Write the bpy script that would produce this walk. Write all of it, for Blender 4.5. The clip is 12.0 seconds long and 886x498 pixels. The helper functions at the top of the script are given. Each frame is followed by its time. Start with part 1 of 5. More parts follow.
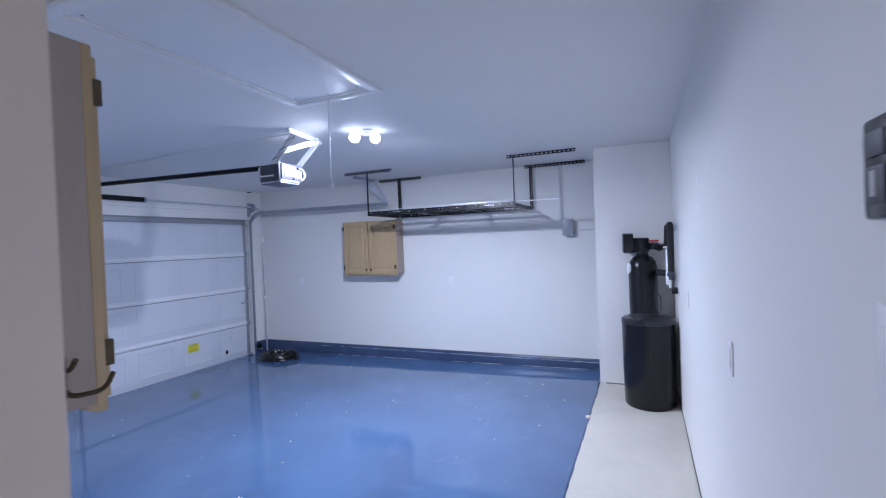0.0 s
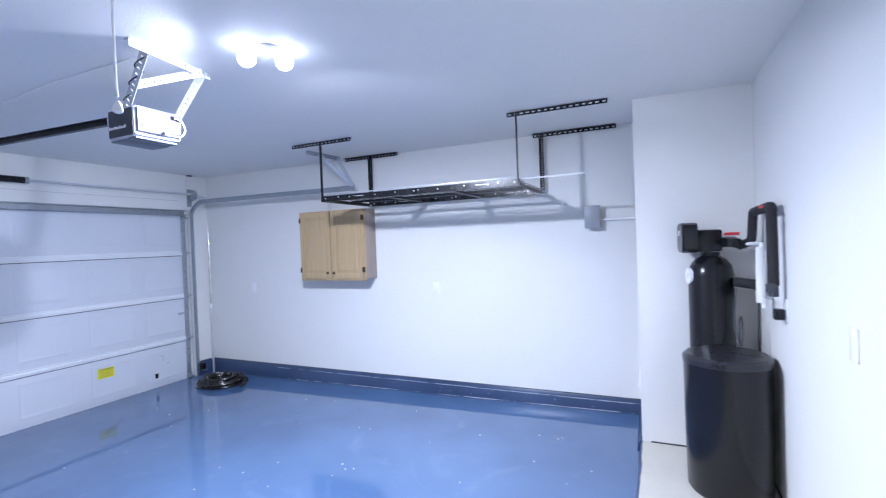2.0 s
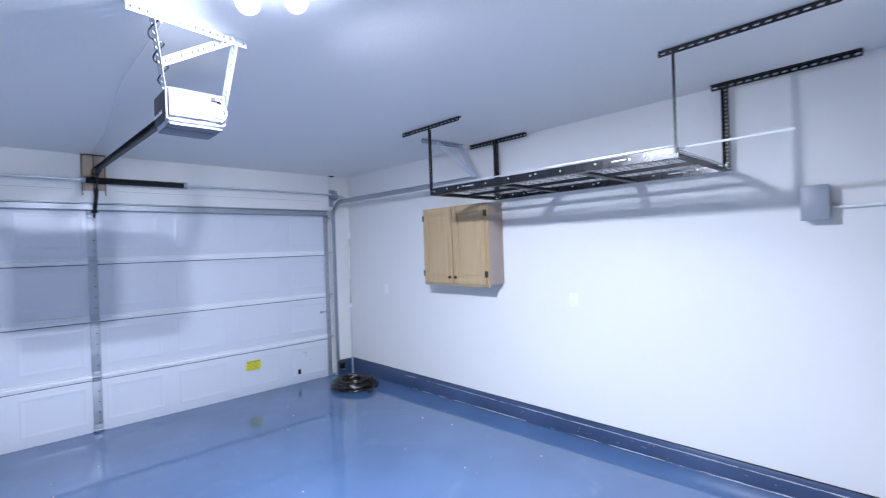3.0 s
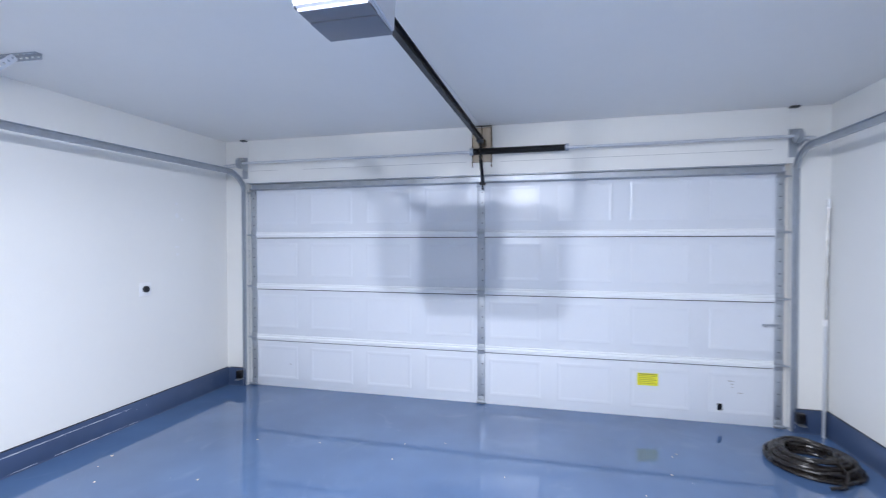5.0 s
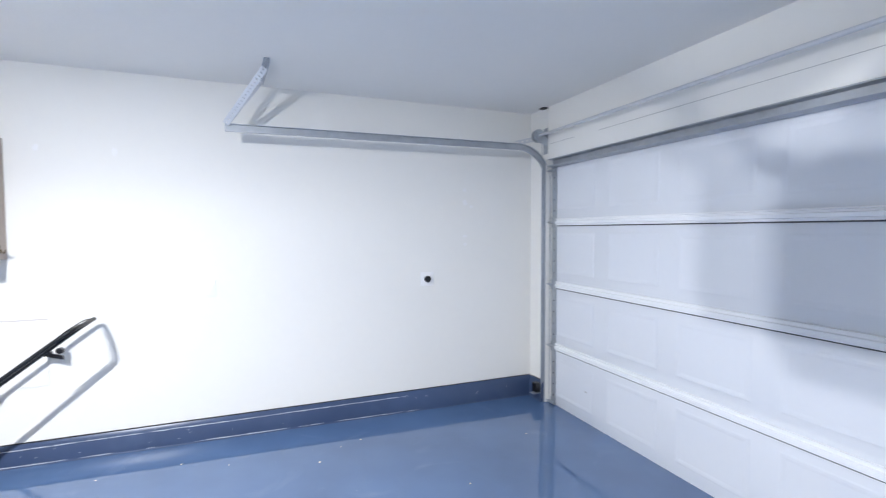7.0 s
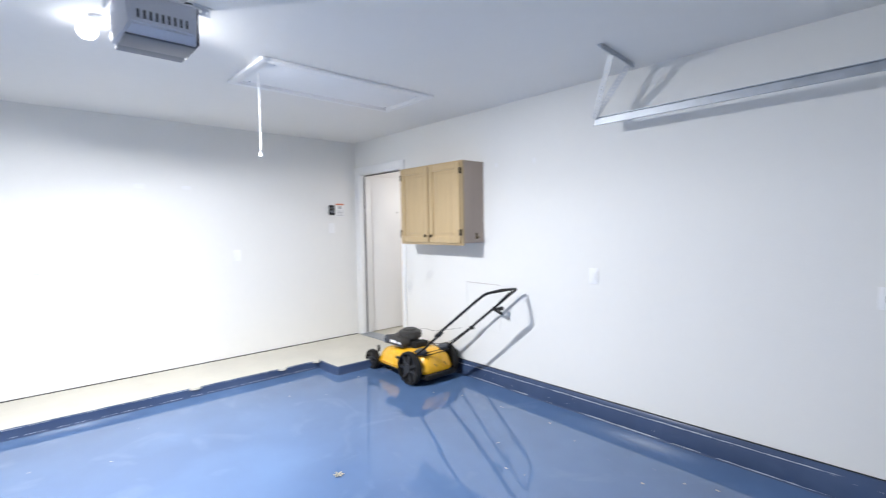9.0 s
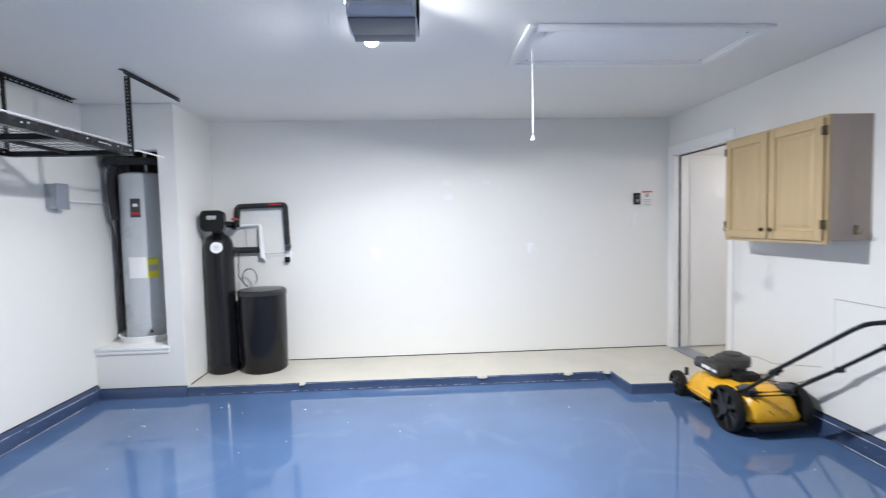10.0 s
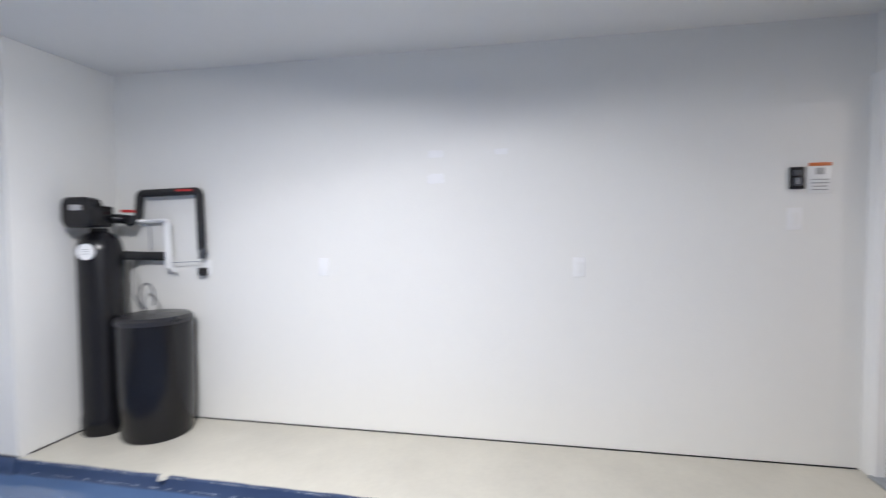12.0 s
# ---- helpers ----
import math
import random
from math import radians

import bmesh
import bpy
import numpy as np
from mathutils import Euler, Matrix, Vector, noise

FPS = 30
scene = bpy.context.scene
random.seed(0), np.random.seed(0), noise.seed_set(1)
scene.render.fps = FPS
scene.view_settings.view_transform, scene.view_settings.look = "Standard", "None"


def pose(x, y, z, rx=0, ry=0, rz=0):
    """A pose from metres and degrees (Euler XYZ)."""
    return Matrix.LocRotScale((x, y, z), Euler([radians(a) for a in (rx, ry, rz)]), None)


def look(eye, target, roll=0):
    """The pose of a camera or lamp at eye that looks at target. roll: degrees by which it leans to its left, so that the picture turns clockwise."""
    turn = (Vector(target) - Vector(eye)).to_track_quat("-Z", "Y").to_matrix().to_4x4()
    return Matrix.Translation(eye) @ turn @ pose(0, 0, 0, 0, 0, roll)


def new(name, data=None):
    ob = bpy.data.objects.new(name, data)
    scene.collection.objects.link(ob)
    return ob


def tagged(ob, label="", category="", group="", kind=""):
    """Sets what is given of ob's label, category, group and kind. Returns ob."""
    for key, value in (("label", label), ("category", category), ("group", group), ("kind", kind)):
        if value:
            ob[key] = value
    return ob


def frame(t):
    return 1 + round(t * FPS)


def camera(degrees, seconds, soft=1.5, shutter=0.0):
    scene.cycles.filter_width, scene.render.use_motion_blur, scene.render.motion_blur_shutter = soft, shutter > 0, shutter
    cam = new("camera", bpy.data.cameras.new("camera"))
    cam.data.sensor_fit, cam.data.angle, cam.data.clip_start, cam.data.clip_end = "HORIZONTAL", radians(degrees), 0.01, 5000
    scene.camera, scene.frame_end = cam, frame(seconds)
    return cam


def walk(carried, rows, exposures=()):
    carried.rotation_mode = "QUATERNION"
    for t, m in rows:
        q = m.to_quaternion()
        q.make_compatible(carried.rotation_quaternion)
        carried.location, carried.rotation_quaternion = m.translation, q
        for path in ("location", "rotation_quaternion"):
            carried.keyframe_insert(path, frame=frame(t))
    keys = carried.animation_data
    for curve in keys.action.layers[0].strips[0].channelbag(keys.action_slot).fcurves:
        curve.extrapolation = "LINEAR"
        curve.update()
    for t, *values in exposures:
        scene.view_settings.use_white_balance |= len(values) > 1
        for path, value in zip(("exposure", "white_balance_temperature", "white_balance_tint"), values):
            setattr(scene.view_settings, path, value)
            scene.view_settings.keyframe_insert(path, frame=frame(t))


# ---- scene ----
cam = camera(87.3, 12.0, soft=1.2, shutter=0.25)
PATH = [
    (0.0, (5.745, -0.333, 1.668), (4.955, 1.500, 1.640), -2.2),
    (0.5, (5.582, -0.019, 1.617), (4.827, 1.833, 1.594), -2.2),
    (1, (5.413, 0.316, 1.639), (4.809, 2.222, 1.608), -2.0),
    (1.5, (5.399, 0.711, 1.635), (4.801, 2.62, 1.6), -2.1),
    (2, (5.403, 1.135, 1.626), (4.578, 2.957, 1.594), -2.1),
    (2.5, (5.372, 1.589, 1.629), (4.284, 3.267, 1.603), -2.1),
    (2.7, (5.381, 1.775, 1.617), (4.15, 3.351, 1.599), -2.1),
    (4.3, (4.85, 3.249, 1.613), (2.861, 3.46, 1.591), -0.6),
    (4.5, (4.712, 3.263, 1.597), (2.713, 3.291, 1.564), -0.5),
    (5, (4.267, 3.42, 1.53), (2.327, 2.933, 1.497), -0.1),
    (5.5, (3.813, 3.593, 1.537), (2.034, 2.681, 1.491), 0.0),
    (6, (3.275, 3.681, 1.541), (1.77, 2.366, 1.485), 0.2),
    (6.5, (2.716, 3.766, 1.527), (1.554, 2.139, 1.465), 0.3),
    (7, (2.367, 3.653, 1.535), (1.629, 1.796, 1.454), -0.2),
    (7.2, (2.222, 3.619, 1.535), (1.694, 1.692, 1.446), 0.1),
    (8.8, (0.889, 3.291, 1.517), (2.156, 1.747, 1.421), -0.9),
    (9, (0.868, 3.183, 1.529), (2.348, 1.842, 1.427), -0.9),
    (9.5, (0.946, 2.924, 1.479), (2.816, 2.222, 1.388), -0.9),
    (10, (1.215, 2.674, 1.52), (3.209, 2.565, 1.411), -1.3),
    (10.5, (1.577, 2.475, 1.552), (3.52, 2.936, 1.43), -1.7),
    (11, (2.087, 2.179, 1.561), (3.858, 3.098, 1.434), -2.1),
    (11.5, (2.637, 1.916, 1.568), (4.408, 2.835, 1.431), -1.8),
    (12, (3.159, 1.764, 1.468), (5.121, 2.141, 1.386), -0.4),
]
EXPOSURES = [(0.0, -0.2, 5350, 21), (0.5, 0.05, 5330, 20), (1.5, 0.36, 5400, 19), (2.7, 0.44, 5500, 18), (4.5, 0.58, 5800, 14), (5.0, 0.78, 5960, 14), (5.5, 0.86, 6100, 12), (6.0, 0.82, 6180, 12), (7.0, 0.9, 6400, 12), (9.0, 0.62, 6400, 12), (10.0, 0.28, 6400, 12), (10.5, 0.3, 6420, 14), (11.2, 0.32, 6420, 15), (12.0, 0.08, 6480, 14)]
walk(cam, [(t, look(eye, target, roll)) for t, eye, target, roll in PATH], EXPOSURES)

# ---- size of the place ----
XW, XE, YS, YN, H = 0.05, 6.01, 0.0, 5.45, 2.58
LEDGE = 0.152
COLX, COLY = 5.295, 4.70


def floor_z(x):
    """The slab falls towards the garage door."""
    return 0.02 + 0.0105 * x

# ---- world and lamps ----
world = bpy.data.worlds.new("world")
scene.world = world
world.use_nodes = True
wn = world.node_tree
sky = wn.nodes.new("ShaderNodeTexSky")
sky.sky_type, sky.sun_disc, sky.sun_elevation, sky.sun_rotation = "NISHITA", False, radians(35), radians(200)
wn.links.new(sky.outputs[0], wn.nodes["Background"].inputs[0])
wn.nodes["Background"].inputs[1].default_value = 0.08


def lamp(name, place, watts, radius, color):
    data = bpy.data.lights.new(name, "POINT")
    data.energy, data.shadow_soft_size, data.color = watts, radius, color
    ob = new(name, data)
    ob.location = place
    return ob


BULBS = [(3.69, 2.765, 2.52), (3.80, 2.895, 2.525)]
for (x, y, z), lean in zip(BULBS, ((-0.20, -0.22), (-0.04, 0.19))):
    for kind, watts in (("SPOT", 26.0), ("AREA", 50.0)):
        data = bpy.data.lights.new("bulb_beam", kind)
        data.energy, data.color = watts, (0.945, 0.965, 0.985)
        if kind == "SPOT":
            data.shadow_soft_size, data.spot_size, data.spot_blend = 0.018, radians(179.5), 0.12
        else:
            data.shape, data.size = "DISK", 0.036
        ob = new("bulb_beam", data)
        aim = lean if kind == "SPOT" else (-0.09, 0.0)
        ob.matrix_world = look((x, y, z), (x + aim[0], y + aim[1], z - 1.0))
lamp("hall_light", (4.75, -1.3, 2.2), 13.0, 0.05, (1.0, 0.96, 0.92))


# ---- mesh helpers ----
def V(*a):
    return Vector(a)


def box(bm, x0, x1, y0, y1, z0, z1, bevel=0.0, m=None):
    made = bmesh.ops.create_cube(bm, size=1.0)["verts"]
    for v in made:
        v.co = Vector(((x0 + x1) / 2 + v.co.x * (x1 - x0), (y0 + y1) / 2 + v.co.y * (y1 - y0), (z0 + z1) / 2 + v.co.z * (z1 - z0)))
    if bevel:
        edges = list({e for v in made for e in v.link_edges})
        res = bmesh.ops.bevel(bm, geom=edges, offset=bevel, segments=2, profile=0.5, affect="EDGES")
        made = list({v for f in res["faces"] for v in f.verts} | {v for v in made if v.is_valid})
    if m is not None:
        for v in made:
            v.co = m @ v.co
    return made


def loft(bm, rings, close=True, caps=True):
    rows = [[bm.verts.new(p) for p in ring] for ring in rings]
    n = len(rows[0])
    for a, b in zip(rows, rows[1:]):
        for i in range(n if close else n - 1):
            j = (i + 1) % n
            bm.faces.new((a[i], a[j], b[j], b[i]))
    if caps and close:
        bm.faces.new(rows[0][::-1])
        bm.faces.new(rows[-1])


def tube(bm, pts, r, seg=10, closed=False):
    pts = [Vector(p) for p in pts]
    rings = []
    n = len(pts)
    up = None
    for i, p in enumerate(pts):
        if closed:
            d = (pts[(i + 1) % n] - pts[i - 1]).normalized()
        else:
            d = (pts[min(i + 1, n - 1)] - pts[max(i - 1, 0)]).normalized()
        if up is None:
            up = Vector((0, 0, 1)) if abs(d.z) < 0.9 else Vector((1, 0, 0))
        side = d.cross(up).normalized()
        up = side.cross(d).normalized()
        rad = r[i] if isinstance(r, (list, tuple)) else r
        rings.append([p + side * (rad * math.cos(a)) + up * (rad * math.sin(a)) for a in [k * 2 * math.pi / seg for k in range(seg)]])
    if closed:
        rings.append([Vector(q) for q in rings[0]])
    loft(bm, rings, caps=not closed)


def curve_pts(pts, r=0.05, steps=5):
    """A line of points with its corners rounded."""
    pts = [Vector(p) for p in pts]
    out = [pts[0]]
    for a, b, c in zip(pts, pts[1:], pts[2:]):
        u, w = (a - b), (c - b)
        k = min(r, u.length * 0.49, w.length * 0.49)
        p, q = b + u.normalized() * k, b + w.normalized() * k
        for i in range(steps + 1):
            s = i / steps
            out.append(p * (1 - s) ** 2 + b * 2 * s * (1 - s) + q * s * s)
    out.append(pts[-1])
    return out


def lathe(bm, profile, x, y, seg=32, squash=1.0):
    loft(bm, [[Vector((x + r * math.cos(a), y + r * squash * math.sin(a), z)) for a in [k * 2 * math.pi / seg for k in range(seg)]] for r, z in profile])


def disc(bm, centre, axis, r, depth, seg=20, r2=None):
    """A short cylinder along an axis."""
    c, d = Vector(centre), Vector(axis).normalized()
    up = Vector((0, 0, 1)) if abs(d.z) < 0.9 else Vector((1, 0, 0))
    side = d.cross(up).normalized()
    up = side.cross(d)
    rings = []
    for s, rad in ((-0.5, r), (0.5, r if r2 is None else r2)):
        rings.append([c + d * (s * depth) + side * (rad * math.cos(a)) + up * (rad * math.sin(a)) for a in [k * 2 * math.pi / seg for k in range(seg)]])
    loft(bm, rings)


def extrude(bm, shape, place):
    """A closed outline of 2D points carried through a list of functions giving 3D points."""
    loft(bm, [[f(u, v) for u, v in shape] for f in place])


def strip(bm, a, b, width, thick, side, holes=0, web=0.24):
    """A flat bar from a to b, as wide along side; with dark punched slots when holes is set they are left out as gaps."""
    a, b, side = Vector(a), Vector(b), Vector(side).normalized()
    d = (b - a)
    L = d.length
    d.normalize()
    n = d.cross(side).normalized()

    def piece(s0, s1, w0, w1):
        pts = []
        for s in (s0, s1):
            for w, t in ((w0, -thick / 2), (w1, -thick / 2), (w1, thick / 2), (w0, thick / 2)):
                pts.append(a + d * s + side * w + n * t)
        vs = [bm.verts.new(p) for p in pts]
        for f in ((3, 2, 1, 0), (4, 5, 6, 7), (0, 1, 5, 4), (1, 2, 6, 5), (2, 3, 7, 6), (3, 0, 4, 7)):
            bm.faces.new([vs[i] for i in f])
    h = width / 2
    if not holes:
        piece(0, L, -h, h)
        return
    slot = width * 0.17
    piece(0, L, -h, -slot)
    piece(0, L, slot, h)
    pitch = L / holes
    for i in range(holes + 1):
        s = i * pitch
        piece(max(0, s - pitch * web), min(L, s + pitch * web), -slot, slot)


def finish(bm, smooth=True):
    bmesh.ops.recalc_face_normals(bm, faces=bm.faces)
    if smooth:
        for f in bm.faces:
            f.smooth = True
        for e in bm.edges:
            if len(e.link_faces) == 2 and e.calc_face_angle(0) > radians(35):
                e.smooth = False


def thing(name, label, category, place=(0, 0, 0), group=""):
    ob = new(name)
    ob.empty_display_size = 0.1
    ob.location = place
    return tagged(ob, label, category, group)


def part(name, bm, material, parent=None, label="", kind="", smooth=True):
    """One mesh, drawn in world places, under a thing or under a part."""
    finish(bm, smooth)
    me = bpy.data.meshes.new(name)
    bm.to_mesh(me)
    bm.free()
    me.materials.append(material)
    ob = new(name, me)
    if parent is not None:
        root = parent
        while root.parent is not None:
            root = root.parent
        me.transform(Matrix.Translation(-root.location))
        ob.parent = parent
    return tagged(ob, label, kind=kind)


def B():
    return bmesh.new()


def setting(name, bm, material, label, category="", smooth=True):
    return tagged(part(name, bm, material, None, label, "structure", smooth), category=category)


# ---- materials ----
def material(name, base, rough=0.5, metal=0.0, vary=0.08, scale=3.0, bump=0.0, bump_scale=200.0, grain=0.0, spec=0.5, emit=None, island=False, rough_vary=0.08, stretch=(1, 1, 1)):
    m = bpy.data.materials.new(name)
    m.use_nodes = True
    nt = m.node_tree
    b = nt.nodes["Principled BSDF"]
    b.inputs["Metallic"].default_value = metal
    b.inputs["Specular IOR Level"].default_value = spec
    tc = nt.nodes.new("ShaderNodeTexCoord")
    mp = nt.nodes.new("ShaderNodeMapping")
    mp.inputs["Scale"].default_value = stretch
    nt.links.new(tc.outputs["Object"], mp.inputs[0])
    n1 = nt.nodes.new("ShaderNodeTexNoise")
    n1.inputs["Scale"].default_value, n1.inputs["Detail"].default_value = scale, 4.0
    n2 = nt.nodes.new("ShaderNodeTexNoise")
    n2.inputs["Scale"].default_value, n2.inputs["Detail"].default_value = scale * 14, 3.0
    for n in (n1, n2):
        nt.links.new(mp.outputs[0], n.inputs["Vector"])
    add = nt.nodes.new("ShaderNodeMath")
    add.operation = "MULTIPLY_ADD"
    add.inputs[1].default_value = 0.4
    nt.links.new(n2.outputs["Fac"], add.inputs[0])
    nt.links.new(n1.outputs["Fac"], add.inputs[2])
    rng = nt.nodes.new("ShaderNodeMapRange")
    rng.inputs["From Min"].default_value, rng.inputs["From Max"].default_value = 0.4, 1.0
    nt.links.new(add.outputs[0], rng.inputs["Value"])
    mix = nt.nodes.new("ShaderNodeMix")
    mix.data_type = "RGBA"
    mix.inputs["A"].default_value = (*[c * (1 - vary) for c in base], 1)
    mix.inputs["B"].default_value = (*[min(1, c * (1 + vary)) for c in base], 1)
    nt.links.new(rng.outputs[0], mix.inputs["Factor"])
    nt.links.new(mix.outputs["Result"], b.inputs["Base Color"])
    rr = nt.nodes.new("ShaderNodeMapRange")
    rr.inputs["To Min"].default_value, rr.inputs["To Max"].default_value = max(0.02, rough - rough_vary), min(1, rough + rough_vary)
    nt.links.new(rng.outputs[0], rr.inputs["Value"])
    nt.links.new(rr.outputs[0], b.inputs["Roughness"])
    if bump:
        nb = nt.nodes.new("ShaderNodeTexNoise")
        nb.inputs["Scale"].default_value, nb.inputs["Detail"].default_value = bump_scale, 3.0
        nt.links.new(mp.outputs[0], nb.inputs["Vector"])
        bp = nt.nodes.new("ShaderNodeBump")
        bp.inputs["Strength"].default_value, bp.inputs["Distance"].default_value = 1.0, bump
        nt.links.new(nb.outputs["Fac"], bp.inputs["Height"])
        nt.links.new(bp.outputs[0], b.inputs["Normal"])
    if emit:
        b.inputs["Emission Color"].default_value = (*emit[:3], 1)
        b.inputs["Emission Strength"].default_value = emit[3]
    return m


WALL = material("wall_paint", (0.815, 0.81, 0.78), 0.6, vary=0.015, scale=1.2, bump=0.0006, bump_scale=70, spec=0.25, rough_vary=0.05)
CEIL = material("ceiling_paint", (0.84, 0.825, 0.79), 0.6, vary=0.02, scale=1.0, bump=0.0008, bump_scale=60, spec=0.25)
TRIMW = material("white_gloss_paint", (0.86, 0.86, 0.85), 0.38, vary=0.012, scale=4, rough_vary=0.01)
DOORW = material("white_steel_door", (0.70, 0.73, 0.78), 0.32, vary=0.015, scale=2, bump=0.0001, bump_scale=40, rough_vary=0.01)
STRUTW = material("white_coated_steel", (0.84, 0.86, 0.89), 0.36, vary=0.01, scale=4, rough_vary=0.01)
GALV = material("galvanised_steel", (0.44, 0.47, 0.51), 0.5, 0.8, vary=0.14, scale=16, rough_vary=0.1)
GALVW = material("pale_galvanised_steel", (0.64, 0.66, 0.69), 0.38, 0.5, vary=0.08, scale=16)
BLACKM = material("black_coated_steel", (0.010, 0.011, 0.013), 0.42, 0.0, vary=0.2, scale=20, spec=0.3)
WIRE = material("dark_coated_wire", (0.05, 0.05, 0.055), 0.4, 0.0, vary=0.1, scale=20)
BLACKP = material("black_plastic", (0.008, 0.008, 0.010), 0.24, vary=0.25, scale=5, spec=0.4, rough_vary=0.04)
FOAM = material("black_foam_sleeve", (0.02, 0.02, 0.022), 0.8, vary=0.2, scale=9, bump=0.001, bump_scale=120)
GREYP = material("grey_plastic", (0.30, 0.32, 0.36), 0.4, vary=0.05, scale=8)
DGREYP = material("dark_grey_plastic", (0.055, 0.06, 0.072), 0.55, vary=0.1, scale=8)
WHITEP = material("white_plastic", (0.88, 0.88, 0.88), 0.35, vary=0.02, scale=10)
PATCH = material("fresh_white_filler", (0.84, 0.84, 0.84), 0.5, vary=0.02, scale=20)
MAPLE = material("maple_face", (0.49, 0.36, 0.195), 0.36, vary=0.09, scale=3.5, bump=0.0002, bump_scale=60, stretch=(6, 6, 0.6))
MAPLES = material("laminate_side", (0.40, 0.325, 0.27), 0.45, vary=0.1, scale=2.2, bump=0.0002, bump_scale=60, stretch=(4, 4, 0.6))
BRONZE = material("aged_bronze", (0.10, 0.075, 0.045), 0.35, 0.8, vary=0.2, scale=30)
STEEL = material("satin_nickel", (0.55, 0.55, 0.55), 0.28, 1.0, vary=0.05, scale=20)
PINE = material("raw_board", (0.46, 0.38, 0.28), 0.6, vary=0.15, scale=5, stretch=(5, 5, 0.7))
CONCRETE = material("pale_concrete", (0.60, 0.575, 0.50), 0.55, vary=0.09, scale=3.0, bump=0.0012, bump_scale=90)
TANK = material("enamelled_tank", (0.55, 0.58, 0.60), 0.3, vary=0.03, scale=4)
YELLOW = material("yellow_paint", (0.80, 0.42, 0.02), 0.28, vary=0.07, scale=8)
STICKER = material("yellow_sticker", (0.78, 0.74, 0.03), 0.5, vary=0.03, scale=20)
REDP = material("red_plastic", (0.55, 0.03, 0.03), 0.4, vary=0.05, scale=20)
ORANGE = material("orange_print", (0.65, 0.18, 0.05), 0.5, vary=0.03, scale=20)
INK = material("dark_print", (0.06, 0.06, 0.065), 0.5, vary=0.05, scale=20)
INKG = material("grey_print", (0.45, 0.45, 0.45), 0.5, vary=0.05, scale=20)
RUBBER = material("black_rubber", (0.012, 0.012, 0.012), 0.6, spec=0.25, vary=0.25, scale=30, bump=0.001, bump_scale=80)
HOSEM = material("dark_brown_hose", (0.014, 0.011, 0.010), 0.28, vary=0.25, scale=20)
ENGINE = material("dusty_dark_casting", (0.045, 0.043, 0.040), 0.5, spec=0.4, vary=0.35, scale=25, bump=0.001, bump_scale=90)
GRIME = material("black_joint", (0.02, 0.02, 0.022), 0.7, vary=0.3, scale=30)
BULBM = material("lit_bulb", (0.9, 0.9, 0.9), 0.4, emit=(0.9, 0.94, 1.0, 6.0))
# Opener lens: a faint glow is added to it, no lamp sits behind.
LENSM = material("added_glow_lens", (0.28, 0.28, 0.33), 0.35, vary=0.3, scale=28, emit=(0.88, 0.92, 1.0, 0.05))
SEALM = material("grey_weather_seal", (0.07, 0.07, 0.075), 0.6)
HALLW = material("hall_paint", (0.80, 0.79, 0.78), 0.5, vary=0.02, scale=2)
# West jamb: the hall's warm light is put into this beige.
JAMBM = material("warm_lit_frame_paint", (0.80, 0.68, 0.58), 0.35, vary=0.02, scale=4)
DEBRIS = material("pale_debris", (0.6, 0.56, 0.45), 0.8, vary=0.2, scale=50)


